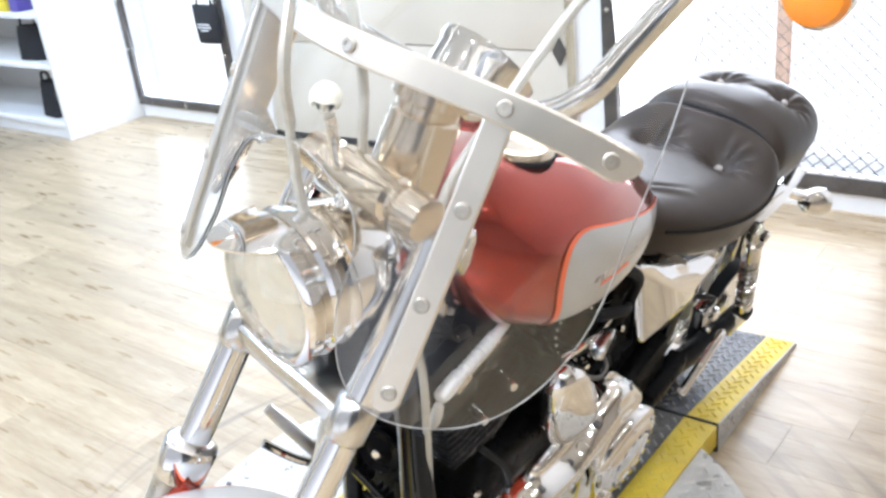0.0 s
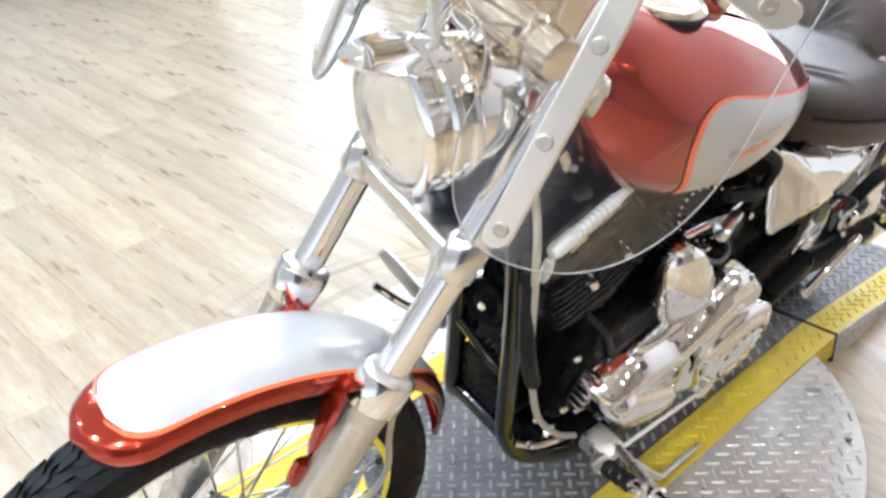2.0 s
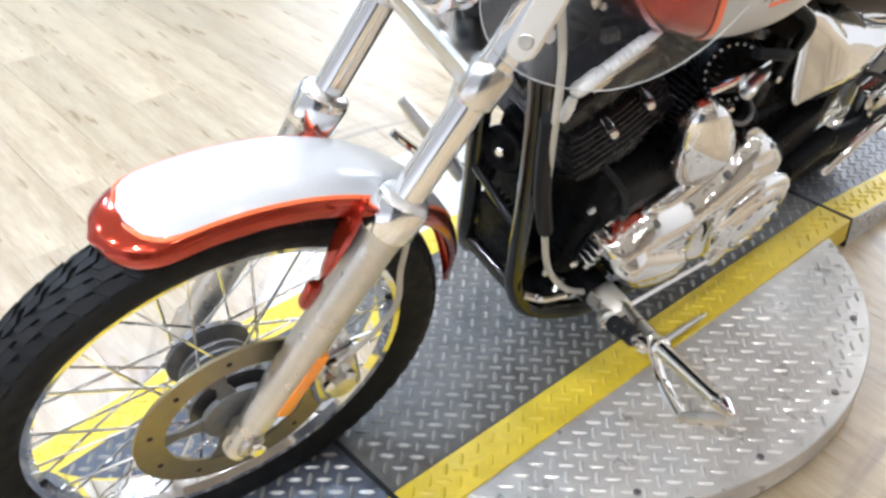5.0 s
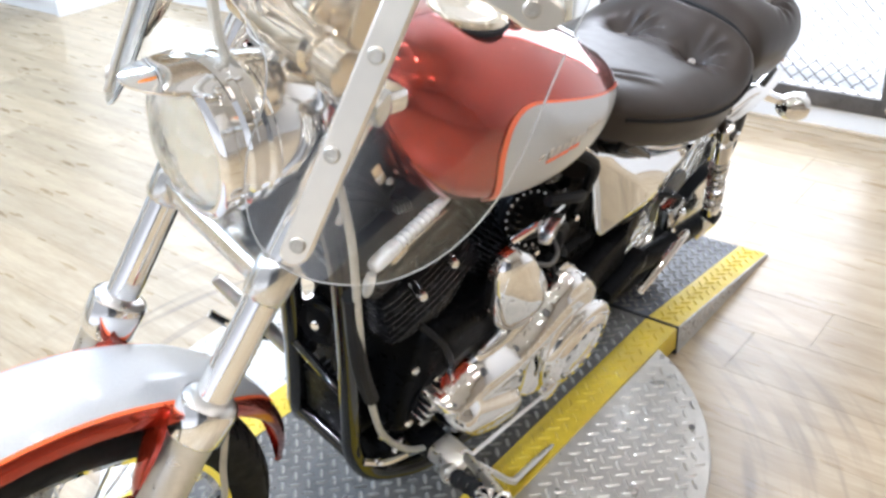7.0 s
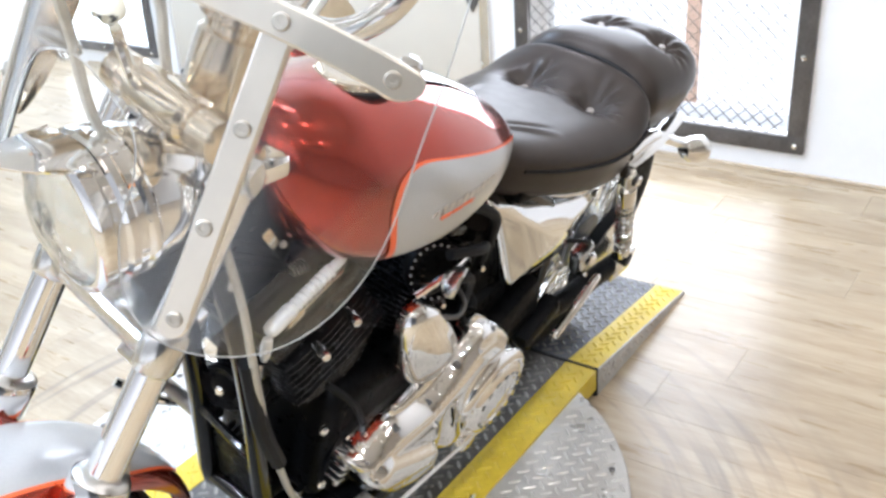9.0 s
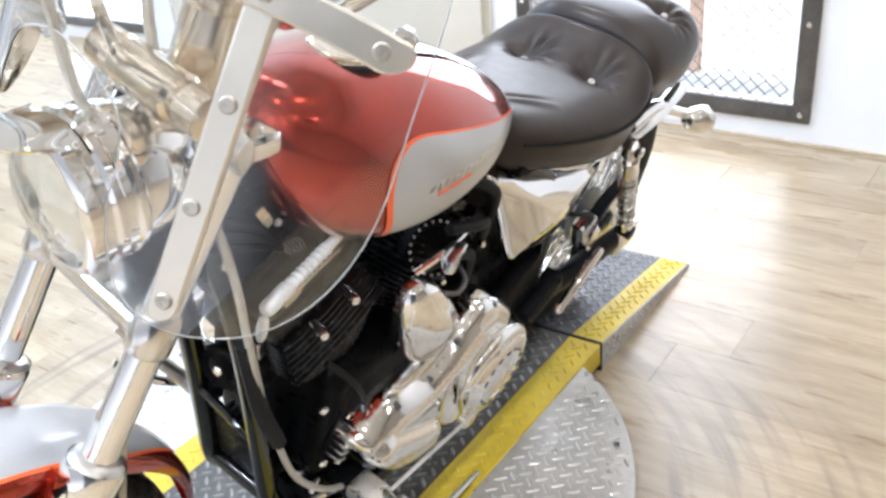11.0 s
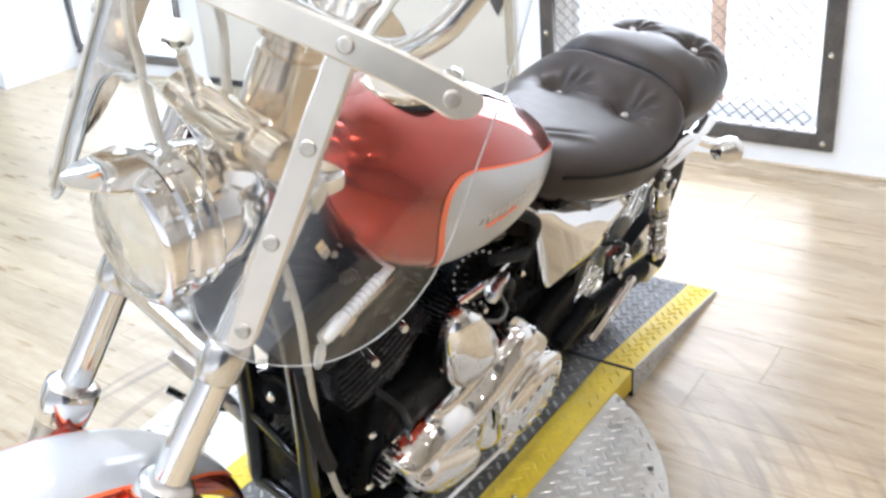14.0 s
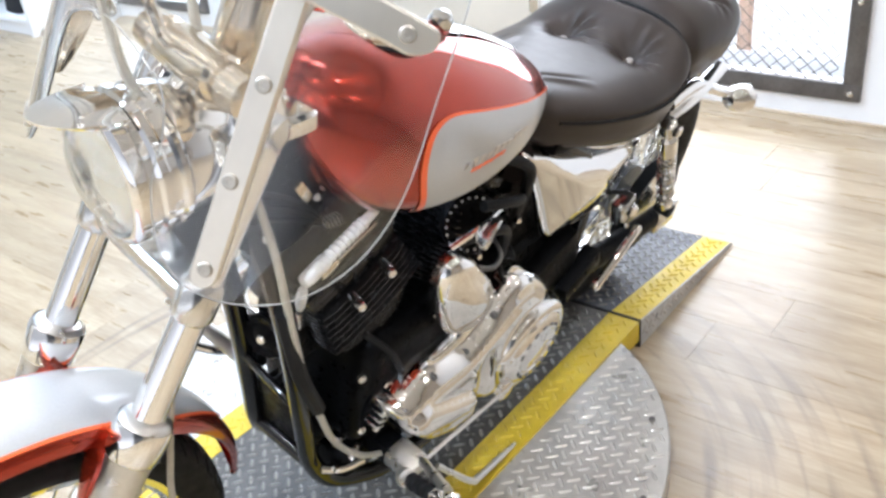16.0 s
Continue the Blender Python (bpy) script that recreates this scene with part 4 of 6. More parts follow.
part("ornament_stem", sweep(bmesh.new(), [(0.535, 0.03, 1.155), (0.515, 0.02, 1.10), (0.50, 0.01, 1.075)], 0.006, 8), CHROME, bike, steer=True)


# windshield
PC = 0.03


def pane_x(y, z):
    return 0.541 - 0.375 * (z - 1.216) - 2.0 * (y - PC) ** 2


def pane_n(y):
    return V((1, 4.0 * (y - PC), 0.375)).normalized()


def pane_p(y, z, off=0.0):
    return V((pane_x(y, z), y, z)) + pane_n(y) * off


side = [(0.12, 1.49), (0.22, 1.44), (0.275, 1.35), (0.292, 1.24), (0.297, 1.14), (0.300, 1.05), (0.287, 0.985), (0.258, 0.945), (0.215, 0.932), (0.175, 0.94), (0.145, 0.968), (0.124, 1.02), (0.121, 1.07), (0.10, 1.11)]
outline = [(PC, 1.50)] + side + [(PC, 1.135)] + [(2 * PC - y, z) for y, z in side[::-1]]
half = ring_curve([(y, z, 0) for y, z in outline], 4)
half = [(p.x, p.y) for p in half]


def inside(y, z):
    c, n = False, len(half)
    for i in range(n):
        (y0, z0), (y1, z1) = half[i], half[i - 1]
        if (z0 > z) != (z1 > z) and y < (y1 - y0) * (z - z0) / (z1 - z0) + y0:
            c = not c
    return c


bm = bmesh.new()
flat = [bm.verts.new((y, z, 0)) for y, z in half]
es = [bm.edges.new((flat[i], flat[i - 1])) for i in range(len(flat))]
for i in range(-13, 16):
    for j in range(0, 30):
        y, z = i * 0.02, 0.92 + j * 0.02
        if inside(y, z) and min((y - a) ** 2 + (z - b) ** 2 for a, b in half) > 0.00012:
            bm.verts.new((y, z, 0))
from mathutils import geometry
vs2 = [V((v.co.x, v.co.y)) for v in bm.verts]
res = geometry.delaunay_2d_cdt(vs2, [(i, i - 1 if i else len(flat) - 1) for i in range(len(flat))], [], 0, 1e-6)
bm.free()
bm = bmesh.new()
front = [bm.verts.new(pane_p(p.x, p.y, 0.0025)) for p in res[0]]
rear = [bm.verts.new(pane_p(p.x, p.y, -0.0025)) for p in res[0]]
count = {}
for f in res[2]:
    cy, cz = sum(res[0][i].x for i in f) / 3, sum(res[0][i].y for i in f) / 3
    if not inside(cy, cz):
        continue
    bm.faces.new([front[i] for i in f])
    bm.faces.new([rear[i] for i in reversed(f)])
    for a, b in zip(f, f[1:] + f[:1]):
        count[(min(a, b), max(a, b))] = count.get((min(a, b), max(a, b)), 0) + 1
for (a, b), k in count.items():
    if k == 1:
        bm.faces.new((front[a], front[b], rear[b], rear[a]))
for v in [v for v in bm.verts if not v.link_faces]:
    bm.verts.remove(v)
shield = part("windshield", bm, SCREEN, bike, "clear curved polycarbonate windshield", steer=True)
shield.visible_shadow = False
edge = part("pane_edge", sweep(bmesh.new(), [pane_p(y, z) for y, z in half + half[:1]], 0.0009, 6), SCREEN_EDGE, shield, "polished pale edge", steer=True)
edge.visible_shadow = False


def strap(path, width, off, name="strap"):
    """A flat steel strap along (y, z) points of the windshield's face."""
    bm = bmesh.new()
    pts = [V((*p, 0)) for p in path]
    h = width / 2
    ends = []
    for end, nxt in ((pts[0], pts[1]), (pts[-1], pts[-2])):
        t = (nxt - end).normalized()
        ends.append([end + t * h * k for k in (0.0, 0.04, 0.15, 0.35, 0.65, 1.0)])
    inner = [p for p in pts if min((p - pts[0]).length, (p - pts[-1]).length) > h * 1.2]
    first, last = pts[0], pts[-1]
    pts = ends[0] + inner + ends[1][::-1]
    full = width
    rings = []
    for i, p in enumerate(pts):
        k = min(1.0, min((p - first).length, (p - last).length) / h)
        width = max(0.2, (1 - (1 - k) ** 2) ** 0.5) * full
        d = (pts[min(i + 1, len(pts) - 1)] - pts[max(i - 1, 0)]).normalized()
        n = V((-d.y, d.x, 0))
        a, b = p + n * width / 2, p - n * width / 2
        c = 0.002
        a1, b1 = p + n * (width / 2 - c), p - n * (width / 2 - c)
        rings.append([pane_p(a.x, a.y, off), pane_p(a.x, a.y, off + 0.002), pane_p(a1.x, a1.y, off + 0.0035), pane_p(b1.x, b1.y, off + 0.0035), pane_p(b.x, b.y, off + 0.002), pane_p(b.x, b.y, off)])
    return part(name, loft(bm, rings), STRAP, shield, "riveted steel mounting strap", steer=True, sharp=18)


mirror_y = lambda y, s: y if s > 0 else 2 * PC - y
for s in (1, -1):
    ys = mirror_y(0.190, s)
    strap([(ys, 1.228 - 0.0285 * k) for k in range(11)], 0.0225, 0.0032)
    strap([(ys, 1.228 - 0.0285 * k) for k in range(11)], 0.0225, -0.0072)
arch = lambda y: 1.231 - 3.0 * abs(y - PC) ** 3
strap([(y, arch(y)) for y in (mirror_y(0.284, -1) + (0.568 - 2 * PC) * k / 22 for k in range(23))], 0.026, 0.0072)
for s in (1, -1):
    for y, z in ((0.191, arch(0.191)), (0.190, 1.132), (0.188, 1.046), (0.190, 0.962), (0.266, arch(0.266))):
        y = mirror_y(y, s)
        p = pane_p(y, z, 0.0065 if z < 1.15 else 0.0105)
        part("rivet", lathe(bmesh.new(), [(0, 0.0075), (0.0015, 0.0075), (0.003, 0.006), (0.003, 0.003), (0.0018, 0.0028)], p, pane_n(y), 18), WORN_RIVET, shield, steer=True)
p = pane_p(0.057, arch(0.057), 0.0105)
part("rivet", lathe(bmesh.new(), [(0, 0.0075), (0.0015, 0.0075), (0.003, 0.006), (0.003, 0.003), (0.0018, 0.0028)], p, (1, 0, 0.37), 18), WORN_RIVET, shield, steer=True)
for s in (1, -1):
    bm = bmesh.new()
    ys = mirror_y(0.19, s)
    a = pane_p(ys, 1.09, -0.008)
    sweep(bm, [a, a + V((-0.026, -0.016 * s, -0.016))], 0.011, 14)
    box(bm, (0, 0, 0), (0.026, 0.026, 0.03), Matrix.Translation(a + V((-0.026, -0.01 * s, -0.016))) @ pose(0, 0, 0, 0, 20, 20 * s), 0.006)
    part("clamp", bm, POLISHED, shield, "polished mounting clamp", steer=True)


# rearward flange of the far side strap
ys = mirror_y(0.182, -1)
ol = ring_curve([(pane_x(ys, z) - 0.004 - dx, z, 0) for dx, z in ((0, 1.225), (0, 1.16), (0, 1.08), (0, 1.03), (0.004, 1.01), (0.016, 1.005), (0.034, 1.04), (0.044, 1.10), (0.050, 1.17), (0.052, 1.222), (0.045, 1.23), (0.006, 1.23))], 4)
# tan reflection on the chrome flange comes from its tinted colour
part("flange", slab(bmesh.new(), [(p.x, p.y) for p in ol], (1, 0, 0), (0, 0, 1), (0, ys + 0.002, 0), (0, 1, 0), 0.004, 0.0015, 2, 0.0), WARM_METAL, shield, "chrome bracket flange with a tan reflection tint", steer=True)

# front fender: swept arc with paint panels
def fender_p(a, q, lift=0.0, half_w=0.064):
    """Angle about the axle, q from -1 to 1 across."""
    side = abs(q)
    k = min(1.0, max(0.0, (a - 68.2) / 11.0))
    nose = 0.10 + 0.90 * (1 - (1 - k) ** 2) ** 0.5
    tail = min(1.0, max(0.03, (176.5 - a) / 50.0)) ** 0.8
    end = min(nose, tail)
    th = q * radians(93)
    y = math.copysign(abs(math.sin(min(abs(th), math.pi / 2))) ** 0.8, q) * half_w
    drop = (1 - math.cos(min(abs(th), math.pi / 2))) * 0.027 + max(0.0, abs(th) - math.pi / 2) * 0.09
    r = 0.387 + lift - 0.012 * (max(0.0, a - 138.0) / 38.0) ** 2
    y, drop = y * end, drop * (0.25 + 0.75 * end)
    rr = r - drop - 0.012 * (1 - nose) ** 1.5
    n_y = math.sin(th) * lift * 1.0
    return V((FC[0] + math.cos(radians(a)) * rr, y + n_y, FC[2] + math.sin(radians(a)) * rr))


def fender_sheet(a0, a1, q0, q1, lift, thick, na=48, nq=20, qfun=None):
    bm = bmesh.new()
    top, bot = [], []
    for i in range(na + 1):
        a = a0 + (a1 - a0) * i / na
        lo, hi = (q0, q1) if qfun is None else qfun(a)
        qs = [lo + (hi - lo) * j / nq for j in range(nq + 1)]
        top.append([fender_p(a, q, lift) for q in qs])
        bot.append([fender_p(a, q, lift - thick) for q in qs])
    rings = [t + b[::-1] for t, b in zip(top, bot)]
    return loft(bm, rings)


fender = part("front_fender", fender_sheet(68.2, 176.4, -1, 1, 0.0, 0.0025, 72), RED, bike, "red front fender with white top panel", steer=True)


def panel_q(a):
    k = min(1.0, max(0.0, (a - 74.4) / 9.0))
    back = min(1.0, max(0.0, (152.0 - a) / 20.0))
    return 0.53 * max(0.02, 1 - (1 - k) ** 2.2) ** 0.5 * max(0.02, back) ** 0.6


part("white_panel", fender_sheet(74.45, 152.0, 0, 0, 0.0014, 0.001, 56, 16, lambda a: (-1.25 * panel_q(a), panel_q(a))), WHITE_PAINT, fender, "pearl white painted panel", steer=True)
for s in (1, -1):
    part("pinstripe", fender_sheet(74.0, 152.4, 0, 0, 0.0017, 0.001, 56, 2, lambda a: (s * panel_q(a + 0.2) * (1 if s > 0 else 1.25), s * (panel_q(a + 0.4) * (1 if s > 0 else 1.25) + 0.075))), ORANGE, fender, "orange pinstripe", steer=True)


# fuel tank
TS = [(0.374, 0.03, 0.985, 0.935), (0.364, 0.062, 0.998, 0.902), (0.335, 0.102, 1.010, 0.850), (0.29, 0.135, 1.008, 0.806), (0.22, 0.157, 1.001, 0.779), (0.12, 0.163, 0.983, 0.768),
      (0.02, 0.151, 0.947, 0.779), (-0.05, 0.130, 0.912, 0.803), (-0.10, 0.102, 0.884, 0.826), (-0.13, 0.068, 0.868, 0.836), (-0.145, 0.03, 0.858, 0.845)]
TC = curve([V(a) for a in TS], 10)


def tank_at(x):
    for a, b in zip(TC, TC[1:]):
        if a[0] >= x >= b[0]:
            t = (a[0] - x) / max(1e-9, a[0] - b[0])
            return [a[i] + (b[i] - a[i]) * t for i in range(1, 4)]
    return list(TS[0][1:] if x > TS[0][0] else TS[-1][1:])


def tank_y(x, z, lift=0.0):
    w, zt, zb = tank_at(x)
    zc = zb + 0.34 * (zt - zb)
    t = (z - zc) / (zt - zc) if z > zc else (zc - z) / (zc - zb)
    p = 2.1 if z > zc else 2.6
    return w * max(0.0, 1 - min(1.0, t) ** p) ** (1 / 2.1) + lift


def tank_skin(x, z, s, lift):
    """A point just off the tank's flank."""
    e = 0.002
    y = tank_y(x, z)
    n = V((-(tank_y(x + e, z) - tank_y(x - e, z)) / (2 * e), 1, -(tank_y(x, z + e) - tank_y(x, z - e)) / (2 * e))).normalized()
    p = V((x, y, z)) + n * lift
    return V((p.x, s * p.y, p.z))


bm = bmesh.new()
rings = []
for i in range(97):
    x = 0.374 - 0.519 * (0.5 - 0.5 * math.cos(math.pi * i / 96))
    w, zt, zb = tank_at(x)
    zc = zb + 0.34 * (zt - zb)
    ring = []
    for k in range(112):
        a = 2 * math.pi * k / 112
        c, s_ = math.cos(a), math.sin(a)
        p = 2.1 if s_ > 0 else 2.6
        y = w * math.copysign(abs(c) ** (2 / 2.1), c)
        z = zc + (zt - zc if s_ > 0 else zc - zb) * math.copysign(abs(s_) ** (2 / p), s_)
        ring.append(V((x, y, z)))
    rings.append(ring)
loft(bm, rings)
tank = part("fuel_tank", bm, RED, bike, "candy red fuel tank with white side panels")
PANEL = [(0.228, 0.812), (0.243, 0.862), (0.243, 0.900), (0.224, 0.928), (0.185, 0.936), (0.12, 0.921), (0.03, 0.894), (-0.05, 0.870), (-0.092, 0.856), (-0.096, 0.846), (-0.05, 0.824), (0.03, 0.803), (0.11, 0.795), (0.185, 0.799)]
pl = [(p.x, p.y) for p in ring_curve([(x, z, 0) for x, z in PANEL], 9)]
pcx, pcz = 0.09, 0.868
for s in (1, -1):
    for nm, k0, k1, lift, mat, lab in (("side_panel", 1.0, 0.0, 0.0016, WHITE_PAINT, "pearl white painted side panel"), ("pinstripe", 1.045, 0.985, 0.0021, ORANGE, "orange pinstripe")):
        bm = bmesh.new()
        rings = []
        steps = 24 if k1 == 0.0 else 3
        for i in range(steps + 1):
            k = k0 + (k1 - k0) * i / steps
            k = max(k, 0.02)
            rings.append([tank_skin(pcx + (x - pcx) * k, pcz + (z - pcz) * k, s, lift) for x, z in pl])
        loft(bm, rings, False)
        if k1 == 0.0:
            bm.faces.new([v for v in bm.verts][-len(pl):])
        part(nm, bm, mat, tank, lab)
    # maker's mark as plain bars
    for k in range(10):
        x = 0.175 - k * 0.0165
        z = 0.872 - k * 0.0012
        h = 0.0035 + 0.0018 * ((k * 5) % 3)
        bm = slab(bmesh.new(), [(-0.006, -h), (0.003, -h), (0.0075, h), (-0.002, h)], (-1, 0, -0.05), (0, 0, 1), tank_skin(x, z, s, 0.0018), (0, s, -0.25), 0.001, 0.0003, 1)
        part("emblem_bar", bm, PLATE, tank, "small grey emblem stroke")
    for k in range(1, 4):
        x = 0.178 - k * 0.026
        z = 0.8615 - k * 0.0012
        bm = slab(bmesh.new(), [(-0.012, -0.0022), (0.010, -0.0028), (0.013, 0.002), (-0.010, 0.0026)], (-1, 0, -0.05), (0, 0, 1), tank_skin(x, z, s, 0.0018), (0, s, -0.25), 0.001, 0.0003, 1)
        part("emblem_bar", bm, ORANGE, tank, "small orange emblem stroke")
cx = 0.178
cn = V((-0.06, -0.08, 1)).normalized()
co = V((cx, 0.004, tank_at(cx)[1] - 0.005))
cap = part("fuel_cap", lathe(bmesh.new(), [(0, 0.052), (0.005, 0.0525), (0.009, 0.050), (0.011, 0.046), (0.0095, 0.042), (0.0105, 0.03), (0.012, 0.001)], co, cn, 40), WARM_METAL, bike, "polished metal fuel cap")
part("cap_seal", lathe(bmesh.new(), [(-0.002, 0.055), (0.003, 0.0555), (0.005, 0.053)], co, cn, 40), RUBBER, cap, "black rubber seal")
part("mirror_knob", lathe(bmesh.new(), [(0, 0.012), (0.008, 0.0165), (0.02, 0.0175), (0.03, 0.012), (0.033, 0.002)], (0.085, 0.02, tank_at(0.085)[1] - 0.004), (0.1, 0.1, 1), 20), CHROME, bike, "chrome dome-topped tank knob")
bm = bmesh.new()
rings = [[V((x, y, tank_at(x)[1] + 0.002 + 0.004 * (1 - (y / 0.032) ** 2))) for y in (-0.032, -0.02, 0, 0.02, 0.032)] for x in [0.10 - 0.02 * k for k in range(11)]]
loft(bm, rings, False, False)
part("tank_strip", bm, CHROME, tank, "chrome centre strip")


# seat
def cushion(name, secs, buttons, parent, label, lower=0.57, dip=0.024, creases=()):
    """A domed cushion over a plain skirt, drawn down by buttons with radiating creases."""
    line = curve([V(a) for a in secs], 10)
    bm = bmesh.new()
    rings, n, m = [], 110, 84
    for i in range(n + 1):
        f = 0.5 - 0.5 * math.cos(math.pi * i / n)
        x = secs[0][0] + (secs[-1][0] - secs[0][0]) * (0.4 * i / n + 0.6 * f)
        w, zt, zb = secs[-1][1:]
        for a, b in zip(line, line[1:]):
            if a[0] >= x >= b[0]:
                t = (a[0] - x) / max(1e-9, a[0] - b[0])
                w, zt, zb = [a[j] + (b[j] - a[j]) * t for j in (1, 2, 3)]
                break
        zc = zb + lower * (zt - zb)
        ring = []
        for k in range(m + 1):
            q = math.sin(math.pi / 2 * (2 * k / m - 1)) * 0.6 + (2 * k / m - 1) * 0.4
            p = V((x, w * q, zc + (zt - zc) * max(0.0, 1 - abs(q) ** 2.7) ** (1 / 2.1)))
            fade = max(0.0, 1 - abs(q) ** 6)
            for bx, by in buttons:
                dx, dy = p.x - bx, p.y - by
                r2 = dx * dx + dy * dy
                r = math.sqrt(r2)
                fold = math.cos(11 * math.atan2(dy, dx) + bx * 37)
                p.z -= fade * (dip * math.exp(-r2 / 0.0007) + 0.3 * dip * math.exp(-r2 / 0.004))
                p.z += fade * fold * (0.03 + 0.26 * max(0.0, (0.75 * dy - 0.65 * dx) / max(r, 1e-4))) * dip * math.exp(-((r - 0.034) / 0.02) ** 2)
            for (b0x, b0y), (b1x, b1y) in zip(buttons, buttons[1:]):
                ex, ey = b1x - b0x, b1y - b0y
                t = max(-0.25, min(1.25, ((p.x - b0x) * ex + (p.y - b0y) * ey) / (ex * ex + ey * ey)))
                d2 = (p.x - b0x - t * ex) ** 2 + (p.y - b0y - t * ey) ** 2
                p.z -= fade * (0.004 * math.exp(-d2 / 0.00006) + 0.004 * math.exp(-d2 / 0.0012))
            for (b0x, b0y), (b1x, b1y) in creases:
                ex, ey = b1x - b0x, b1y - b0y
                ln = math.hypot(ex, ey)
                t = max(0.0, min(1.0, ((p.x - b0x) * ex + (p.y - b0y) * ey) / (ln * ln)))
                off = ((p.x - b0x) * ey - (p.y - b0y) * ex) / ln
                end = math.hypot(p.x - b0x - t * ex, p.y - b0y - t * ey)
                p.z += fade * math.exp(-max(0.0, end - abs(off)) ** 2 / 0.0003) * math.sin(math.pi * t) * (0.004 * math.exp(-((off - 0.010) / 0.009) ** 2) - 0.004 * math.exp(-((off + 0.006) / 0.006) ** 2))
            p.z += fade * noise.noise(p * 9) * 0.0015
            ring.append(p)
        for k in range(1, 12):
            t = k / 12
            side = 1 if t < 0.5 else -1
            h = min(t, 1 - t) * 2
            ring.append(V((x, side * w * (0.975 - 0.06 * min(1.0, h * 1.6) ** 3) if h < 0.8 else side * w * 0.9 * (1 - h) * 5, zc - (zc - zb) * min(1.0, h * 1.25))))
        rings.append(ring)
    loft(bm, rings)
    for v in bm.verts:
        v.co.z += 0.1 * v.co.y
    return part(name, bm, LEATHER, parent, label, sharp=60)


SEAT = [(-0.085, 0.045, 0.800, 0.760), (-0.098, 0.090, 0.818, 0.742), (-0.135, 0.122, 0.818, 0.716), (-0.20, 0.147, 0.808, 0.694), (-0.28, 0.165, 0.796, 0.671), (-0.36, 0.176, 0.788, 0.652), (-0.44, 0.176, 0.791, 0.638), (-0.49, 0.169, 0.812, 0.637), (-0.517, 0.158, 0.824, 0.638), (-0.534, 0.145, 0.808, 0.645), (-0.545, 0.12, 0.77, 0.665)]
SB = [(-0.428, -0.060), (-0.440, 0.074)]
seat = cushion("rider_seat", SEAT, SB, bike, "buttoned dark leather rider seat", creases=[((-0.15, 0.02), (-0.27, 0.10)), ((-0.20, -0.09), (-0.33, -0.11))])
PILL = [(-0.516, 0.120, 0.770, 0.700), (-0.519, 0.134, 0.795, 0.694), (-0.528, 0.144, 0.820, 0.690), (-0.545, 0.150, 0.838, 0.686), (-0.57, 0.153, 0.846, 0.684), (-0.64, 0.153, 0.849, 0.676), (-0.71, 0.150, 0.845, 0.672), (-0.77, 0.140, 0.829, 0.670), (-0.82, 0.116, 0.790, 0.672), (-0.85, 0.085, 0.756, 0.680), (-0.862, 0.05, 0.735, 0.690)]
PB = [(-0.665, -0.052), (-0.682, 0.078)]
pill = cushion("pillion_pad", PILL, PB, bike, "buttoned dark leather pillion pad", 0.40, 0.015)
for par, bts in ((seat, SB), (pill, PB)):
    for bx, by in bts:
        top = min((v.co for v in par.data.vertices if v.co.z > 0.72), key=lambda c: (c.x - bx) ** 2 + (c.y - by) ** 2)
        part("button", lathe(bmesh.new(), [(-0.004, 0.0075), (0.001, 0.008), (0.004, 0.0065), (0.0055, 0.001)], (bx, by, top.z + 0.009), (0.25, 0.1, 1), 16), BUTTON, par, "shiny covered button")
pts = [V((x, s * (w + 0.0008), zb + 0.57 * (zt - zb) + 0.1 * s * w)) for s, row in ((1, SEAT[2:-2]), (-1, SEAT[2:-2][::-1])) for x, w, zt, zb in row]
half_n = len(pts) // 2
for row in (pts[:half_n], pts[half_n:]):
    part("piping", sweep(bmesh.new(), curve(row, 5), 0.0036, 6), RUBBER, seat, "black piping seam")
x, w, zt, zb = PILL[2]
zc = zb + 0.40 * (zt - zb)
pts = [V((x + 0.004, w * q * 1.01, zc + (zt - zc + 0.002) * max(0.0, 1 - abs(q) ** 2.7) ** (1 / 2.1) + 0.1 * w * q)) for q in [math.sin(math.pi / 2 * (k / 14 - 1)) for k in range(29)]]
part("piping", sweep(bmesh.new(), pts, 0.0058, 8), RUBBER, pill, "black piping seam")
part("seat_pan", box(bmesh.new(), (0, 0, 0), (0.42, 0.25, 0.02), pose(-0.35, 0, 0.685, 0, -12, 0), 0.006), BLACK, bike)


# engine, drive and frame
def covers(name, pts, o_y, thick, rnd, mat, label, dome=0.004, n=4):
    ol = [(p.x, p.y) for p in ring_curve([(x, z, 0) for x, z in pts], n)]
    return part(name, slab(bmesh.new(), ol, (1, 0, 0), (0, 0, 1), (0, o_y, 0), (0, 1, 0), thick, rnd, 5, dome), mat, bike, label)


PRIM = [(0.226, 0.405), (0.190, 0.335), (0.128, 0.262), (0.060, 0.226), (-0.005, 0.222), (-0.064, 0.218), (-0.11, 0.196), (-0.165, 0.188), (-0.225, 0.198), (-0.268, 0.245), (-0.272, 0.295), (-0.243, 0.342), (-0.188, 0.405), (-0.178, 0.448), (-0.122, 0.500), (-0.080, 0.516), (-0.040, 0.502), (0.010, 0.462), (0.060, 0.442), (0.135, 0.446), (0.175, 0.434), (0.205, 0.420)]
prim_line = [(p.x, p.y) for p in ring_curve([(x, z, 0) for x, z in PRIM], 5)]


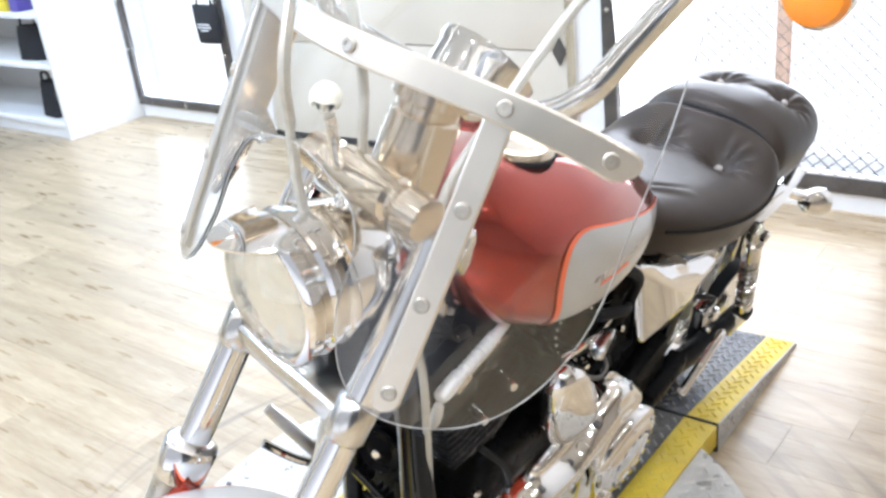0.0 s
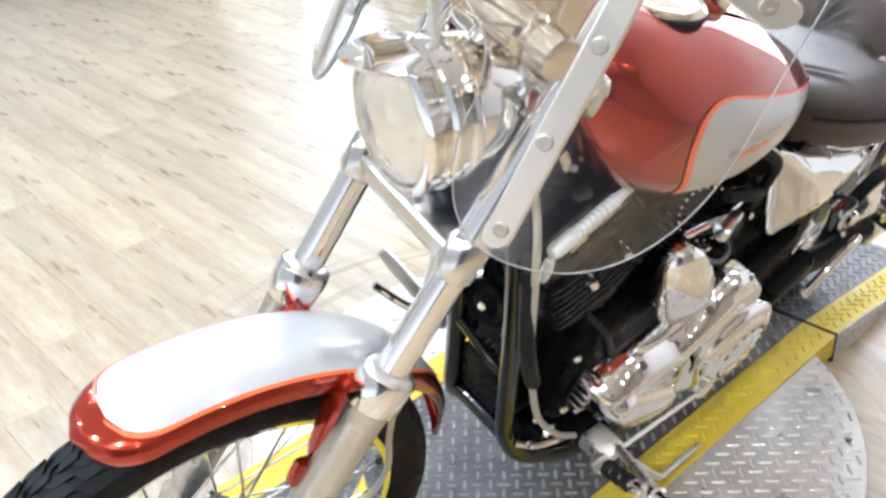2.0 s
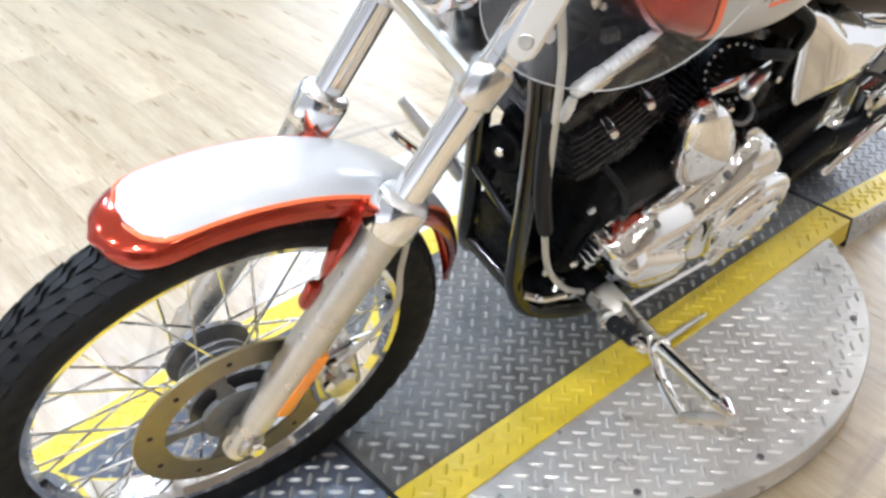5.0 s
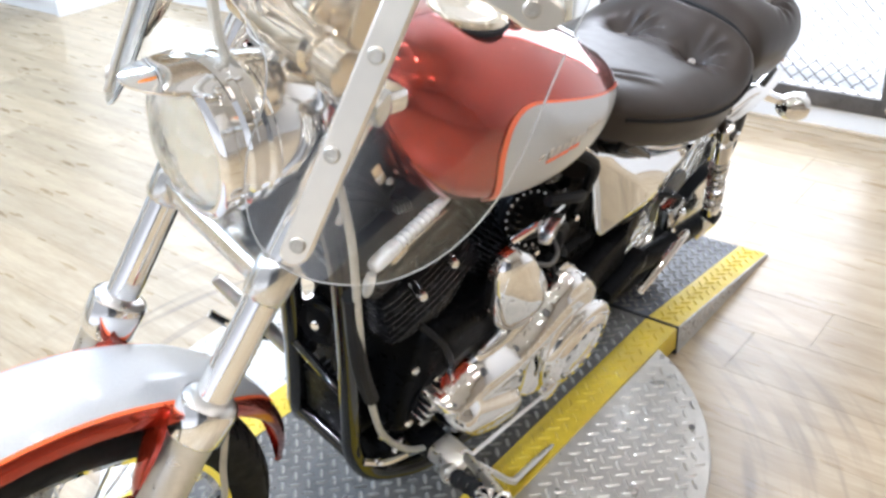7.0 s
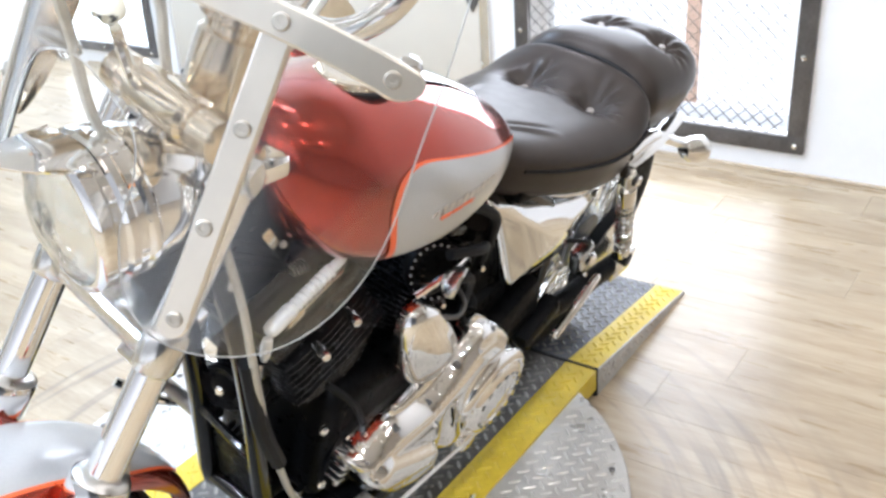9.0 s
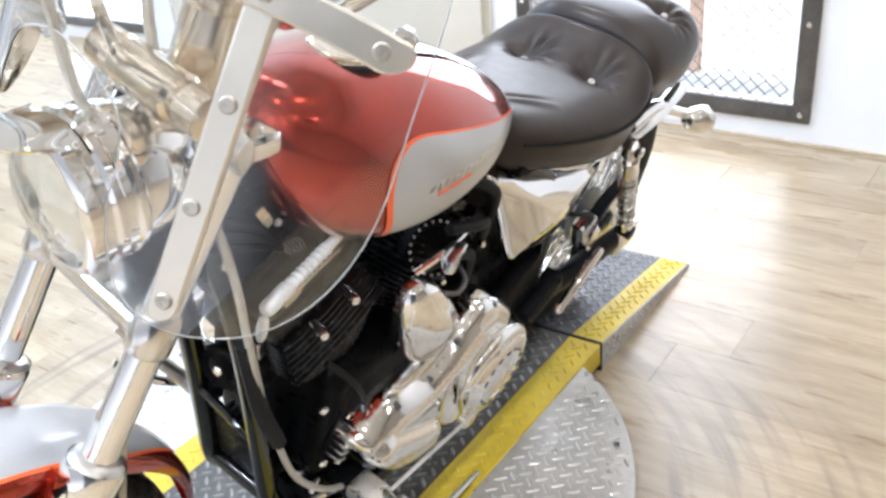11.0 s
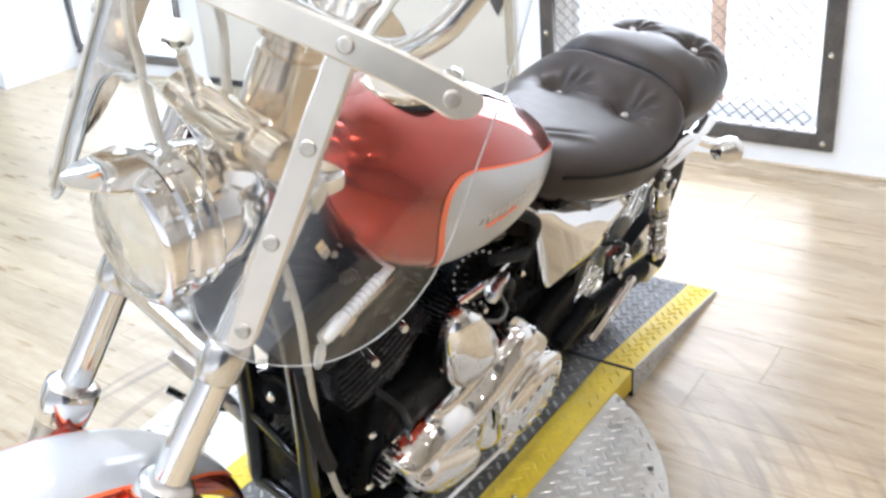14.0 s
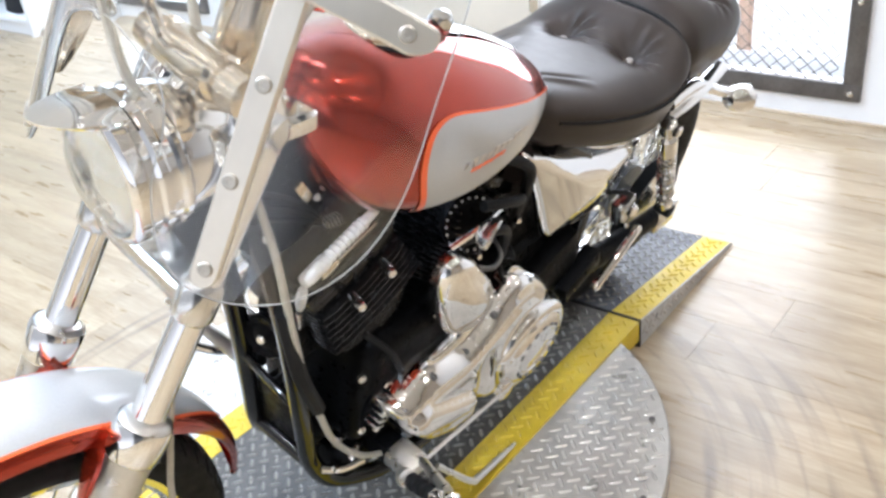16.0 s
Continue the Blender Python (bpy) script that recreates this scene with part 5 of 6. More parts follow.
def to_line(x, z, pts, closed=False):
    """Distance from a point to a polyline, and how far along it lies."""
    best, at, n = 9.0, 0.0, len(pts) - (0 if closed else 1)
    for i in range(n):
        (ax, az), (bx, bz) = pts[i], pts[(i + 1) % len(pts)]
        ex, ez = bx - ax, bz - az
        t = max(0.0, min(1.0, ((x - ax) * ex + (z - az) * ez) / (ex * ex + ez * ez)))
        d = math.hypot(x - ax - ex * t, z - az - ez * t)
        if d < best:
            best, at = d, (i + t) / n
    return best, at


RIDGE = [(0.205, 0.405), (0.13, 0.418), (0.06, 0.420), (0.0, 0.446), (-0.05, 0.478), (-0.10, 0.480)]
GROOVE = [(0.19, 0.378), (0.12, 0.390), (0.05, 0.390), (-0.02, 0.416), (-0.08, 0.446)]
POD = [(0.165, 0.345), (0.10, 0.318), (0.03, 0.292)]
LOWER_POD = [(0.135, 0.292), (0.06, 0.258), (0.01, 0.250)]
NOTCH = [(-0.025, 0.36), (-0.035, 0.30), (-0.030, 0.23)]
CLUTCH = (-0.160, 0.303)


def prim_height(x, z):
    """How far the cast cover stands out: rolled rim, raised rib, two pods and the notch before the clutch."""
    d = to_line(x, z, prim_line, True)[0]
    h = 0.034 * max(0.0, 1 - (1 - min(1.0, d / 0.022)) ** 2) ** 0.5
    k = min(1.0, d / 0.012)
    h += k * 0.010 * math.exp(-(to_line(x, z, RIDGE)[0] / 0.0085) ** 2)
    h -= k * 0.007 * math.exp(-(to_line(x, z, GROOVE)[0] / 0.006) ** 2)
    e, t = to_line(x, z, POD)
    h += k * 0.020 * max(0.0, 1 - (e / (0.036 - 0.012 * t)) ** 2) ** 0.6
    e, t = to_line(x, z, LOWER_POD)
    h += k * 0.010 * max(0.0, 1 - (e / 0.018) ** 2) ** 0.6
    h -= k * 0.022 * math.exp(-(to_line(x, z, NOTCH)[0] / 0.016) ** 2)
    return h


def cast_cover(name, line, y0, height, mat, label, pitch=0.0055):
    """A cast cover: an outline in the bike's side plane raised by a height at every point."""
    def within(x, z):
        c = False
        for i in range(len(line)):
            (x0, z0), (x1, z1) = line[i], line[i - 1]
            if (z0 > z) != (z1 > z) and x < (x1 - x0) * (z - z0) / (z1 - z0) + x0:
                c = not c
        return c

    xs, zs = [p[0] for p in line], [p[1] for p in line]
    pts = [V(p) for p in line]
    for i in range(int((max(xs) - min(xs)) / pitch) + 1):
        for j in range(int((max(zs) - min(zs)) / pitch) + 1):
            x, z = min(xs) + (i + 0.5 * (j % 2)) * pitch, min(zs) + j * pitch
            if within(x, z) and to_line(x, z, line, True)[0] > 0.0025:
                pts.append(V((x, z)))
    res = geometry.delaunay_2d_cdt(pts, [(i, (i + 1) % len(line)) for i in range(len(line))], [], 1, 1e-6)
    bm = bmesh.new()
    top = [bm.verts.new((p.x, y0 + height(p.x, p.y), p.y)) for p in res[0]]
    for f in res[2]:
        bm.faces.new([top[i] for i in f])
    rim = [e for e in bm.edges if len(e.link_faces) == 1]
    low = {}
    for e in rim:
        for v in e.verts:
            if v not in low:
                low[v] = bm.verts.new((v.co.x, y0 - 0.03, v.co.z))
    for e in rim:
        a, b = e.verts
        bm.faces.new((a, b, low[b], low[a]))
    for v in [v for v in bm.verts if not v.link_faces]:
        bm.verts.remove(v)
    return part(name, bm, mat, bike, label, sharp=70)


prim = cast_cover("primary_cover", prim_line, 0.140, prim_height, CHROME, "chrome cast primary drive cover")
dc = V((CLUTCH[0], 0.172, CLUTCH[1]))
part("derby_cover", lathe(bmesh.new(), [(-0.025, 0.100), (0.0, 0.101), (0.008, 0.099), (0.014, 0.093), (0.016, 0.086), (0.0145, 0.080), (0.019, 0.075), (0.0235, 0.068), (0.024, 0.052), (0.021, 0.049), (0.022, 0.03), (0.025, 0.016), (0.026, 0.001)], dc, (0, 1, 0), 56), CHROME, prim, "round chrome clutch cover")
for k in range(6):
    a = k * math.pi / 3 + 0.3
    part("cover_screw", bolt(bmesh.new(), dc + V((math.cos(a) * 0.084, 0.014, math.sin(a) * 0.084)), (0, 1, 0), 0.005, 0.004), CHROME, prim)
for k in range(14):
    a = radians(20 + 24 * k)
    o = box(bmesh.new(), (0, 0, 0), (0.012, 0.002, 0.006), Matrix.Translation(dc + V((math.cos(a) * 0.060, 0.0243, math.sin(a) * 0.060))) @ Matrix.Rotation(-a + math.pi / 2, 4, "Y"), 0.0006)
    part("emblem_bar", o, HUB, prim, "plain grey relief stroke")
for x, z in ((0.205, 0.408), (0.14, 0.437), (0.055, 0.432), (-0.01, 0.475), (-0.10, 0.500), (-0.215, 0.365), (0.175, 0.325), (0.09, 0.245), (-0.06, 0.232)):
    part("cover_bolt", bolt(bmesh.new(), (x, 0.158, z), (0, 1, 0), 0.0065, 0.012), HUB, prim, "dark socket-head bolt")
covers("sprocket_cover", [(0.092, 0.485), (0.125, 0.555), (0.136, 0.603), (0.128, 0.640), (0.105, 0.655), (0.070, 0.638), (0.024, 0.585), (-0.016, 0.525), (-0.020, 0.484), (0.004, 0.458), (0.040, 0.452)], 0.118, 0.040, 0.030, CHROME, "chrome teardrop sprocket cover", 0.018)

bm = bmesh.new()
box(bm, (0.07, 0.0, 0.40), (0.40, 0.23, 0.24), pose(0, 0, 0, 0, -3, 0), 0.04, 4)
box(bm, (-0.16, 0.0, 0.37), (0.24, 0.2, 0.24), None, 0.04, 3)
lathe(bm, [(-0.12, 0.06), (-0.115, 0.11), (0.115, 0.11), (0.12, 0.06)], (0.13, 0, 0.37), (0, 1, 0), 36)
part("crankcase", bm, BLACK, bike, "black engine crankcase")


def cylinder(foot, tilt, label):
    """A finned cylinder with head and rocker box, leaning fore or aft."""
    d = V((math.sin(radians(tilt)), 0, math.cos(radians(tilt))))
    u = V((d.z, 0, -d.x))
    f = V(foot)

    def plate(bm, h, hx, hy, t, r):
        ol = [(p.x, p.y) for p in ring_curve([(-hx, -hy + r, 0), (-hx + r, -hy, 0), (hx - r, -hy, 0), (hx, -hy + r, 0), (hx, hy - r, 0), (hx - r, hy, 0), (-hx + r, hy, 0), (-hx, hy - r, 0)], 2)]
        slab(bm, ol, u, (0, 1, 0), f + d * h, d, t, t * 0.35, 2, 0)

    bm = bmesh.new()
    lathe(bm, [(0, 0.058), (0.24, 0.058)], f, d, 28)
    cyl = part("cylinder", bm, BLACK, bike, label)
    for k in range(11):
        bm = bmesh.new()
        plate(bm, 0.01 + k * 0.0103, 0.066 + 0.0028 * k, 0.070 + 0.0023 * k, 0.0030, 0.034)
        part("fin", bm, FIN_BLACK, cyl)
    for k in range(7):
        bm = bmesh.new()
        plate(bm, 0.128 + k * 0.0108, 0.097 - 0.0018 * k, 0.098 - 0.0028 * k, 0.0034, 0.024)
        part("head_fin", bm, FIN_BLACK, cyl)
    bm = bmesh.new()
    plate(bm, 0.205, 0.085, 0.07, 0.022, 0.02)
    plate(bm, 0.228, 0.088, 0.072, 0.02, 0.02)
    plate(bm, 0.249, 0.08, 0.064, 0.018, 0.02)
    part("rocker_box", bm, FIN_BLACK, cyl, "black rocker box")
    return cyl


cylinder((0.165, 0.0, 0.475), 24, "black finned front cylinder")
cylinder((0.02, 0.0, 0.475), -22, "black finned rear cylinder")
for p in ((0.276, 0.10, 0.646), (0.219, 0.10, 0.675)):
    part("head_bolt", lathe(bmesh.new(), [(-0.02, 0.007), (0.0, 0.0085), (0.008, 0.0085), (0.013, 0.006), (0.015, 0.001)], p, (0.35, 1, 0.15), 14), CHROME, bike, "chrome acorn head bolt")
# ribbed chrome plug cover and ignition lead
a, b = V((0.393, 0.10, 0.757)), V((0.263, 0.10, 0.812))
dd = (b - a)
prof = [(0, 0.004), (0.004, 0.009), (0.012, 0.0105), (0.042, 0.0105), (0.046, 0.0085)]
for k in range(8):
    h = 0.048 + k * 0.0085
    prof += [(h, 0.0068), (h + 0.002, 0.0092), (h + 0.0055, 0.0092), (h + 0.0075, 0.0068)]
prof += [(0.122, 0.007), (dd.length, 0.005)]
part("plug_cover", lathe(bmesh.new(), prof, a, dd, 18), BRIGHT_CAST, bike, "ribbed bright plug cover")
part("plug_boot", lathe(bmesh.new(), [(0, 0.006), (0.012, 0.0075), (0.026, 0.0065), (0.034, 0.004)], a + V((0.001, 0.004, -0.004)), (0.15, 0.05, -1), 14), BRIGHT_CAST, bike, "pale plug boot below its cover")
part("cover_clamp", box(bmesh.new(), (0, 0, 0), (0.030, 0.012, 0.013), pose(0.352, 0.104, 0.7635, 0, 24, 0), 0.003), WARM_METAL, bike, "small warm-tinted metal clamp")
part("push_rod", sweep(bmesh.new(), [(0.337, 0.100, 0.757), (0.262, 0.100, 0.786)], 0.0022, 8), POLISHED, bike, "thin bright rod along the head")
part("ignition_lead", sweep(bmesh.new(), curve([b, (0.24, 0.11, 0.83), (0.17, 0.09, 0.80), (0.12, 0.04, 0.79)]), 0.005, 8), RUBBER, bike)
hc, hn = V((0.018, 0.095, 0.648)), V((0.45, 0.85, 0.35)).normalized()
cb = part("side_horn", lathe(bmesh.new(), [(-0.05, 0.03), (-0.03, 0.046), (0.0, 0.050), (0.006, 0.047), (0.004, 0.040), (0.0, 0.034), (0.003, 0.02), (0.006, 0.001)], hc, hn, 36), BLACK, bike, "round black horn with a beaded rim between the cylinders")
hu, hw_ = frame_of(hn)
for k in range(22):
    a = 2 * math.pi * k / 22
    q = hc + (hu * math.cos(a) + hw_ * math.sin(a)) * 0.044 + hn * 0.005
    part("bead", lathe(bmesh.new(), [(0, 0.0024), (0.002, 0.002), (0.003, 0.0004)], q, hn, 8), BRIGHT_CAST, cb)
part("horn_hose", sweep(bmesh.new(), curve([(0.03, 0.13, 0.585), (0.0, 0.145, 0.577), (-0.03, 0.135, 0.583), (-0.04, 0.10, 0.60)]), 0.004, 8), HUB, cb, "thin grey hose loop")
bm = bmesh.new()
sweep(bm, curve([(0.072, 0.15, 0.668), (0.062, 0.152, 0.685), (0.047, 0.15, 0.695), (0.03, 0.146, 0.695)]), [0.008, 0.012, 0.015, 0.015, 0.015, 0.015, 0.014, 0.013, 0.012, 0.012, 0.012, 0.012, 0.012, 0.011, 0.011, 0.01, 0.01, 0.009, 0.008], 10, 0.5)
part("choke_lever", bm, POLISHED, bike, "small chrome lever")
for k, pts in enumerate(([(0.05, 0.13, 0.72), (-0.02, 0.14, 0.70), (-0.08, 0.12, 0.66), (-0.11, 0.1, 0.58)], [(0.08, 0.12, 0.66), (0.0, 0.135, 0.65), (-0.06, 0.12, 0.60), (-0.10, 0.1, 0.52)], [(0.0, 0.12, 0.78), (-0.06, 0.13, 0.74), (-0.09, 0.12, 0.68), (-0.1, 0.11, 0.62)])):
    part("hose", sweep(bmesh.new(), curve(pts), 0.009, 10), RUBBER, bike, "black rubber hose")

# frame tubes
for s in (1, -1):
    y = 0.085 * s
    pts = curve([(0.44, 0.03 * s, 0.88), (0.402, 0.052 * s, 0.76), (0.356, 0.058 * s, 0.56), (0.318, 0.062 * s, 0.36), (0.300, 0.066 * s, 0.27), (0.265, 0.078 * s, 0.202), (0.21, 0.098 * s, 0.174), (0.14, 0.118 * s, 0.168), (0.0, 0.122 * s, 0.168), (-0.25, y * 1.38, 0.18), (-0.33, y * 1.3, 0.24), (-0.36, y * 1.3, 0.40), (-0.34, y * 1.3, 0.58), (-0.24, y * 1.2, 0.68), (-0.05, y * 0.7, 0.78), (0.2, 0.03 * s, 0.86), (0.42, 0.02 * s, 0.93)], 5)
    part("frame_tube", sweep(bmesh.new(), pts, 0.0165, 14), GLOSS_BLACK, bike, "gloss black tubular frame")
    pts = curve([(-0.24, y * 0.9, 0.66), (-0.40, 0.095 * s, 0.63), (-0.52, 0.125 * s, 0.625), (-0.64, 0.142 * s, 0.65), (-0.78, 0.13 * s, 0.665)], 6)
    part("fender_strut", sweep(bmesh.new(), pts, 0.017, 12, 0.6), CHROME, bike, "chrome rear fender strut")
    sh0, sh1 = V((-0.508, 0.162 * s, 0.645)), V((-0.665, 0.165 * s, 0.365))
    sd = sh1 - sh0
    sl = sd.length
    shock = part("shock_absorber", lathe(bmesh.new(), [(-0.015, 0.008), (-0.012, 0.016), (0.016, 0.017), (0.020, 0.013), (0.030, 0.013), (0.034, 0.0195), (0.090, 0.0195), (0.094, 0.0125), (sl - 0.05, 0.0125), (sl - 0.045, 0.0185), (sl - 0.02, 0.0185), (sl, 0.011), (sl + 0.012, 0.010)], sh0, sd, 22), CHROME, bike, "chrome coil-over rear shock")
    turns, pts = 9, []
    u, w = frame_of(sd)
    for k in range(turns * 12 + 1):
        t = 2 * math.pi * k / 12
        pts.append(sh0 + sd.normalized() * (0.095 + (sl - 0.142) * k / (turns * 12)) + (u * math.cos(t) + w * math.sin(t)) * 0.0165)
    part("spring", sweep(bmesh.new(), pts, 0.0036, 6), POLISHED, shock, "chrome coil spring")
    part("lower_eye", lathe(bmesh.new(), [(-0.02, 0.008), (-0.018, 0.016), (0.018, 0.016), (0.02, 0.008)], sh1, (0, 1, 0), 18), RUBBER, shock, "black lower mounting eye")
    part("shock_bolt", bolt(bmesh.new(), sh0 + V((0, s * 0.015, 0)), (0, s, 0), 0.012, 0.012), CHROME, shock)
    part("swingarm", sweep(bmesh.new(), [(-0.33, 0.12 * s, 0.33), (-0.5, 0.135 * s, 0.315), (-0.76, 0.14 * s, 0.30)], [0.024, 0.022, 0.02], 14, 1.3), BLACK, bike, "black swingarm")
    part("axle_plate", box(bmesh.new(), (-0.73, 0.15 * s, 0.30), (0.09, 0.02, 0.06), None, 0.006), POLISHED, bike)
sump = box(bmesh.new(), (0.0, 0.005, 0.215), (0.50, 0.19, 0.075), pose(0, 0, 0), 0.02, 3)
part("sump", sump, BLACK, bike, "black crankcase underside between the frame rails")
# black steering-head gusset ahead of the tank, with its wiring
ol = [(p.x, p.y) for p in ring_curve([(0.462, 0.945, 0), (0.40, 0.958, 0), (0.34, 0.93, 0), (0.30, 0.86, 0), (0.31, 0.775, 0), (0.385, 0.755, 0), (0.44, 0.80, 0), (0.465, 0.88, 0)], 3)]
gusset = part("steering_head", slab(bmesh.new(), ol, (1, 0, 0), (0, 0, 1), (0, -0.05, 0), (0, 1, 0), 0.10, 0.02, 3, 0.0), BLACK, bike, "black steering-head gusset")
part("neck_bracket", box(bmesh.new(), (0, 0, 0), (0.016, 0.010, 0.040), pose(0.356, 0.054, 0.856, 0, 32, 0), 0.004), WARM_METAL, gusset, "small warm-tinted metal bracket")
for p, r in (((0.326, 0.05, 0.830), 0.005), ((0.4147, 0.05, 0.818), 0.0105)):
    part("neck_bolt", lathe(bmesh.new(), [(0, r), (r * 0.6, r), (r * 1.1, r * 0.6), (r * 1.25, r * 0.1)], p, (0, 1, 0), 16), BRIGHT_CAST, gusset)
for k in range(5):
    part("cooling_rib", box(bmesh.new(), (0, 0, 0), (0.0025, 0.012, 0.020), pose(0.287 + 0.0065 * k, 0.058, 0.781 + 0.001 * k, 0, 25, 0), 0.0008), HUB, gusset)
for k in range(3):
    part("wire", sweep(bmesh.new(), curve([(0.45, 0.055, 0.90 - 0.02 * k), (0.40, 0.062, 0.875 - 0.018 * k), (0.35, 0.06, 0.83 - 0.01 * k), (0.31, 0.05, 0.78)]), 0.0045, 6), RUBBER, gusset, "black sleeved wire")
bm = bmesh.new()
box(bm, (0.0, 0, 0.0), (0.014, 0.088, 0.12), pose(0.306, 0, 0.345, 0, 11, 0), 0.004)
regulator = part("regulator", bm, BLACK, bike, "black finned regulator between the frame tubes")
for k in range(7):
    part("fin", box(bmesh.new(), (-0.018, -0.036 + 0.012 * k, 0.0), (0.022, 0.003, 0.11), pose(0.304, 0, 0.345, 0, 11, 0), 0.001), DARK, regulator)
part("frame_brace", sweep(bmesh.new(), curve([(0.334, 0.058, 0.425), (0.336, 0.02, 0.435), (0.341, -0.03, 0.455), (0.346, -0.058, 0.470)]), 0.007, 10), GLOSS_BLACK, bike, "thin black brace across the frame tubes")
horn = part("horn", lathe(bmesh.new(), [(-0.028, 0.004), (-0.026, 0.026), (-0.008, 0.036), (0.004, 0.038), (0.008, 0.034), (0.004, 0.022), (0.009, 0.008), (0.010, 0.001)], (0.338, -0.012, 0.535), (0.98, 0.15, 0.1), 28), BLACK, bike, "round black horn behind the frame brace")
part("horn_nut", bolt(bmesh.new(), (0.348, -0.010, 0.536), (0.98, 0.15, 0.1), 0.008, 0.006), CHROME, horn)
for y, z in ((0.035, 0.475), (-0.045, 0.455), (0.03, 0.60)):
    part("bracket", box(bmesh.new(), (0.325, y, z), (0.02, 0.03, 0.035), None, 0.004), POLISHED if z > 0.5 else BLACK, bike)
part("front_plate", box(bmesh.new(), (0.283, 0, 0.262), (0.02, 0.12, 0.06), pose(0, 0, 0, 0, 0, 0), 0.006), GLOSS_BLACK, bike)
part("coil_box", box(bmesh.new(), (0.305, 0.0, 0.55), (0.05, 0.09, 0.08), None, 0.01), BLACK, bike, "black ignition coil box")
for pts, mat, r in (([(0.455, 0.07, 0.93), (0.445, 0.105, 0.84), (0.425, 0.118, 0.72), (0.385, 0.115, 0.58), (0.35, 0.115, 0.48), (0.31, 0.12, 0.38), (0.25, 0.13, 0.30), (0.19, 0.14, 0.265)], CABLE, 0.0052), ([(0.43, 0.108, 0.74), (0.395, 0.112, 0.60), (0.35, 0.112, 0.49)], RUBBER, 0.012)):
    part("cable", sweep(bmesh.new(), curve(pts), r, 8), mat, bike, "sleeved cable along the frame tube")
part("oil_filter", lathe(bmesh.new(), [(0, 0.034), (0.004, 0.038), (0.06, 0.038), (0.07, 0.03), (0.072, 0.002)], (0.225, 0.02, 0.30), (1, 0, 0), 28), BLACK, bike)
part("cross_tube", sweep(bmesh.new(), [(0.296, -0.066, 0.258), (0.296, 0.066, 0.258)], 0.014, 12), GLOSS_BLACK, bike)
for x, y, z in ((0.27, 0.118, 0.50), (0.20, 0.118, 0.43), (0.25, 0.118, 0.36), (0.16, 0.118, 0.36)):
    part("case_bolt", bolt(bmesh.new(), (x, y, z), (0.2, 1, 0), 0.008, 0.008), CHROME, bike)
part("sensor_wire", sweep(bmesh.new(), curve([(0.19, 0.13, 0.44), (0.21, 0.135, 0.40), (0.2, 0.135, 0.36)]), 0.0045, 8), RED, bike, "red ignition wire")

for pts, r, mat in (([(0.30, 0.09, 0.27), (0.27, 0.11, 0.262), (0.235, 0.125, 0.27)], 0.007, CHROME), ([(0.24, 0.09, 0.55), (0.20, 0.115, 0.50), (0.17, 0.12, 0.44)], 0.006, RUBBER), ([(0.10, 0.12, 0.66), (0.06, 0.135, 0.685), (0.0, 0.13, 0.69)], 0.0055, CHROME)):
    part("fitting", sweep(bmesh.new(), curve(pts), r, 8), mat, bike, "small engine fitting")
for x, y, z in ((0.29, 0.11, 0.285), (0.11, 0.12, 0.53), (0.215, 0.12, 0.335), (0.02, 0.12, 0.60), (-0.08, 0.12, 0.62)):
    part("case_bolt", bolt(bmesh.new(), (x, y, z), (0.3, 1, 0.1), 0.0065, 0.009), CHROME, bike)

# ribbed alloy block ahead of the primary cover
block = part("ribbed_block", box(bmesh.new(), (0, 0, 0), (0.032, 0.03, 0.070), pose(0.210, 0.122, 0.388, 0, -28, 0), 0.005), BLACK, bike, "black block with bright ribs")
for k in range(6):
    part("rib", box(bmesh.new(), (0.006, 0.004, -0.029 + 0.0115 * k), (0.022, 0.032, 0.0042), pose(0.210, 0.122, 0.388, 0, -28, 0), 0.0015), POLISHED, block)
for p, size, turn in (((0.272, 0.098, 0.335), (0.034, 0.010, 0.020), -20), ((0.185, 0.132, 0.262), (0.045, 0.012, 0.022), 12), ((0.245, 0.11, 0.285), (0.03, 0.010, 0.012), 25)):
    part("engine_bracket", box(bmesh.new(), (0, 0, 0), size, pose(*p, 0, turn, 15), 0.003), POLISHED, bike, "small bright engine bracket")
# rear master cylinder and its fittings between side cover and shock
rm = part("rear_master_cylinder", box(bmesh.new(), (0, 0, 0), (0.055, 0.035, 0.07), pose(-0.548, 0.118, 0.395, 0, 22, 0), 0.010, 3), POLISHED, bike, "cast alloy block behind the side cover")
part("cap", lathe(bmesh.new(), [(0, 0.016), (0.010, 0.016), (0.014, 0.011)], (-0.545, 0.135, 0.405), (0, 1, 0), 20), CHROME, rm)
part("bleed_screw", bolt(bmesh.new(), (-0.525, 0.134, 0.375), (0, 1, 0.2), 0.007, 0.016), CHROME, rm)
part("fluid_line", sweep(bmesh.new(), curve([(-0.53, 0.13, 0.43), (-0.50, 0.14, 0.47), (-0.46, 0.13, 0.49), (-0.41, 0.11, 0.50)]), 0.005, 8), RUBBER, rm, "black hydraulic hose")
part("peg_bolt", bolt(bmesh.new(), (-0.383, 0.172, 0.318), (0, 1, 0), 0.010, 0.010), CHROME, bike, "chrome footrest bolt")
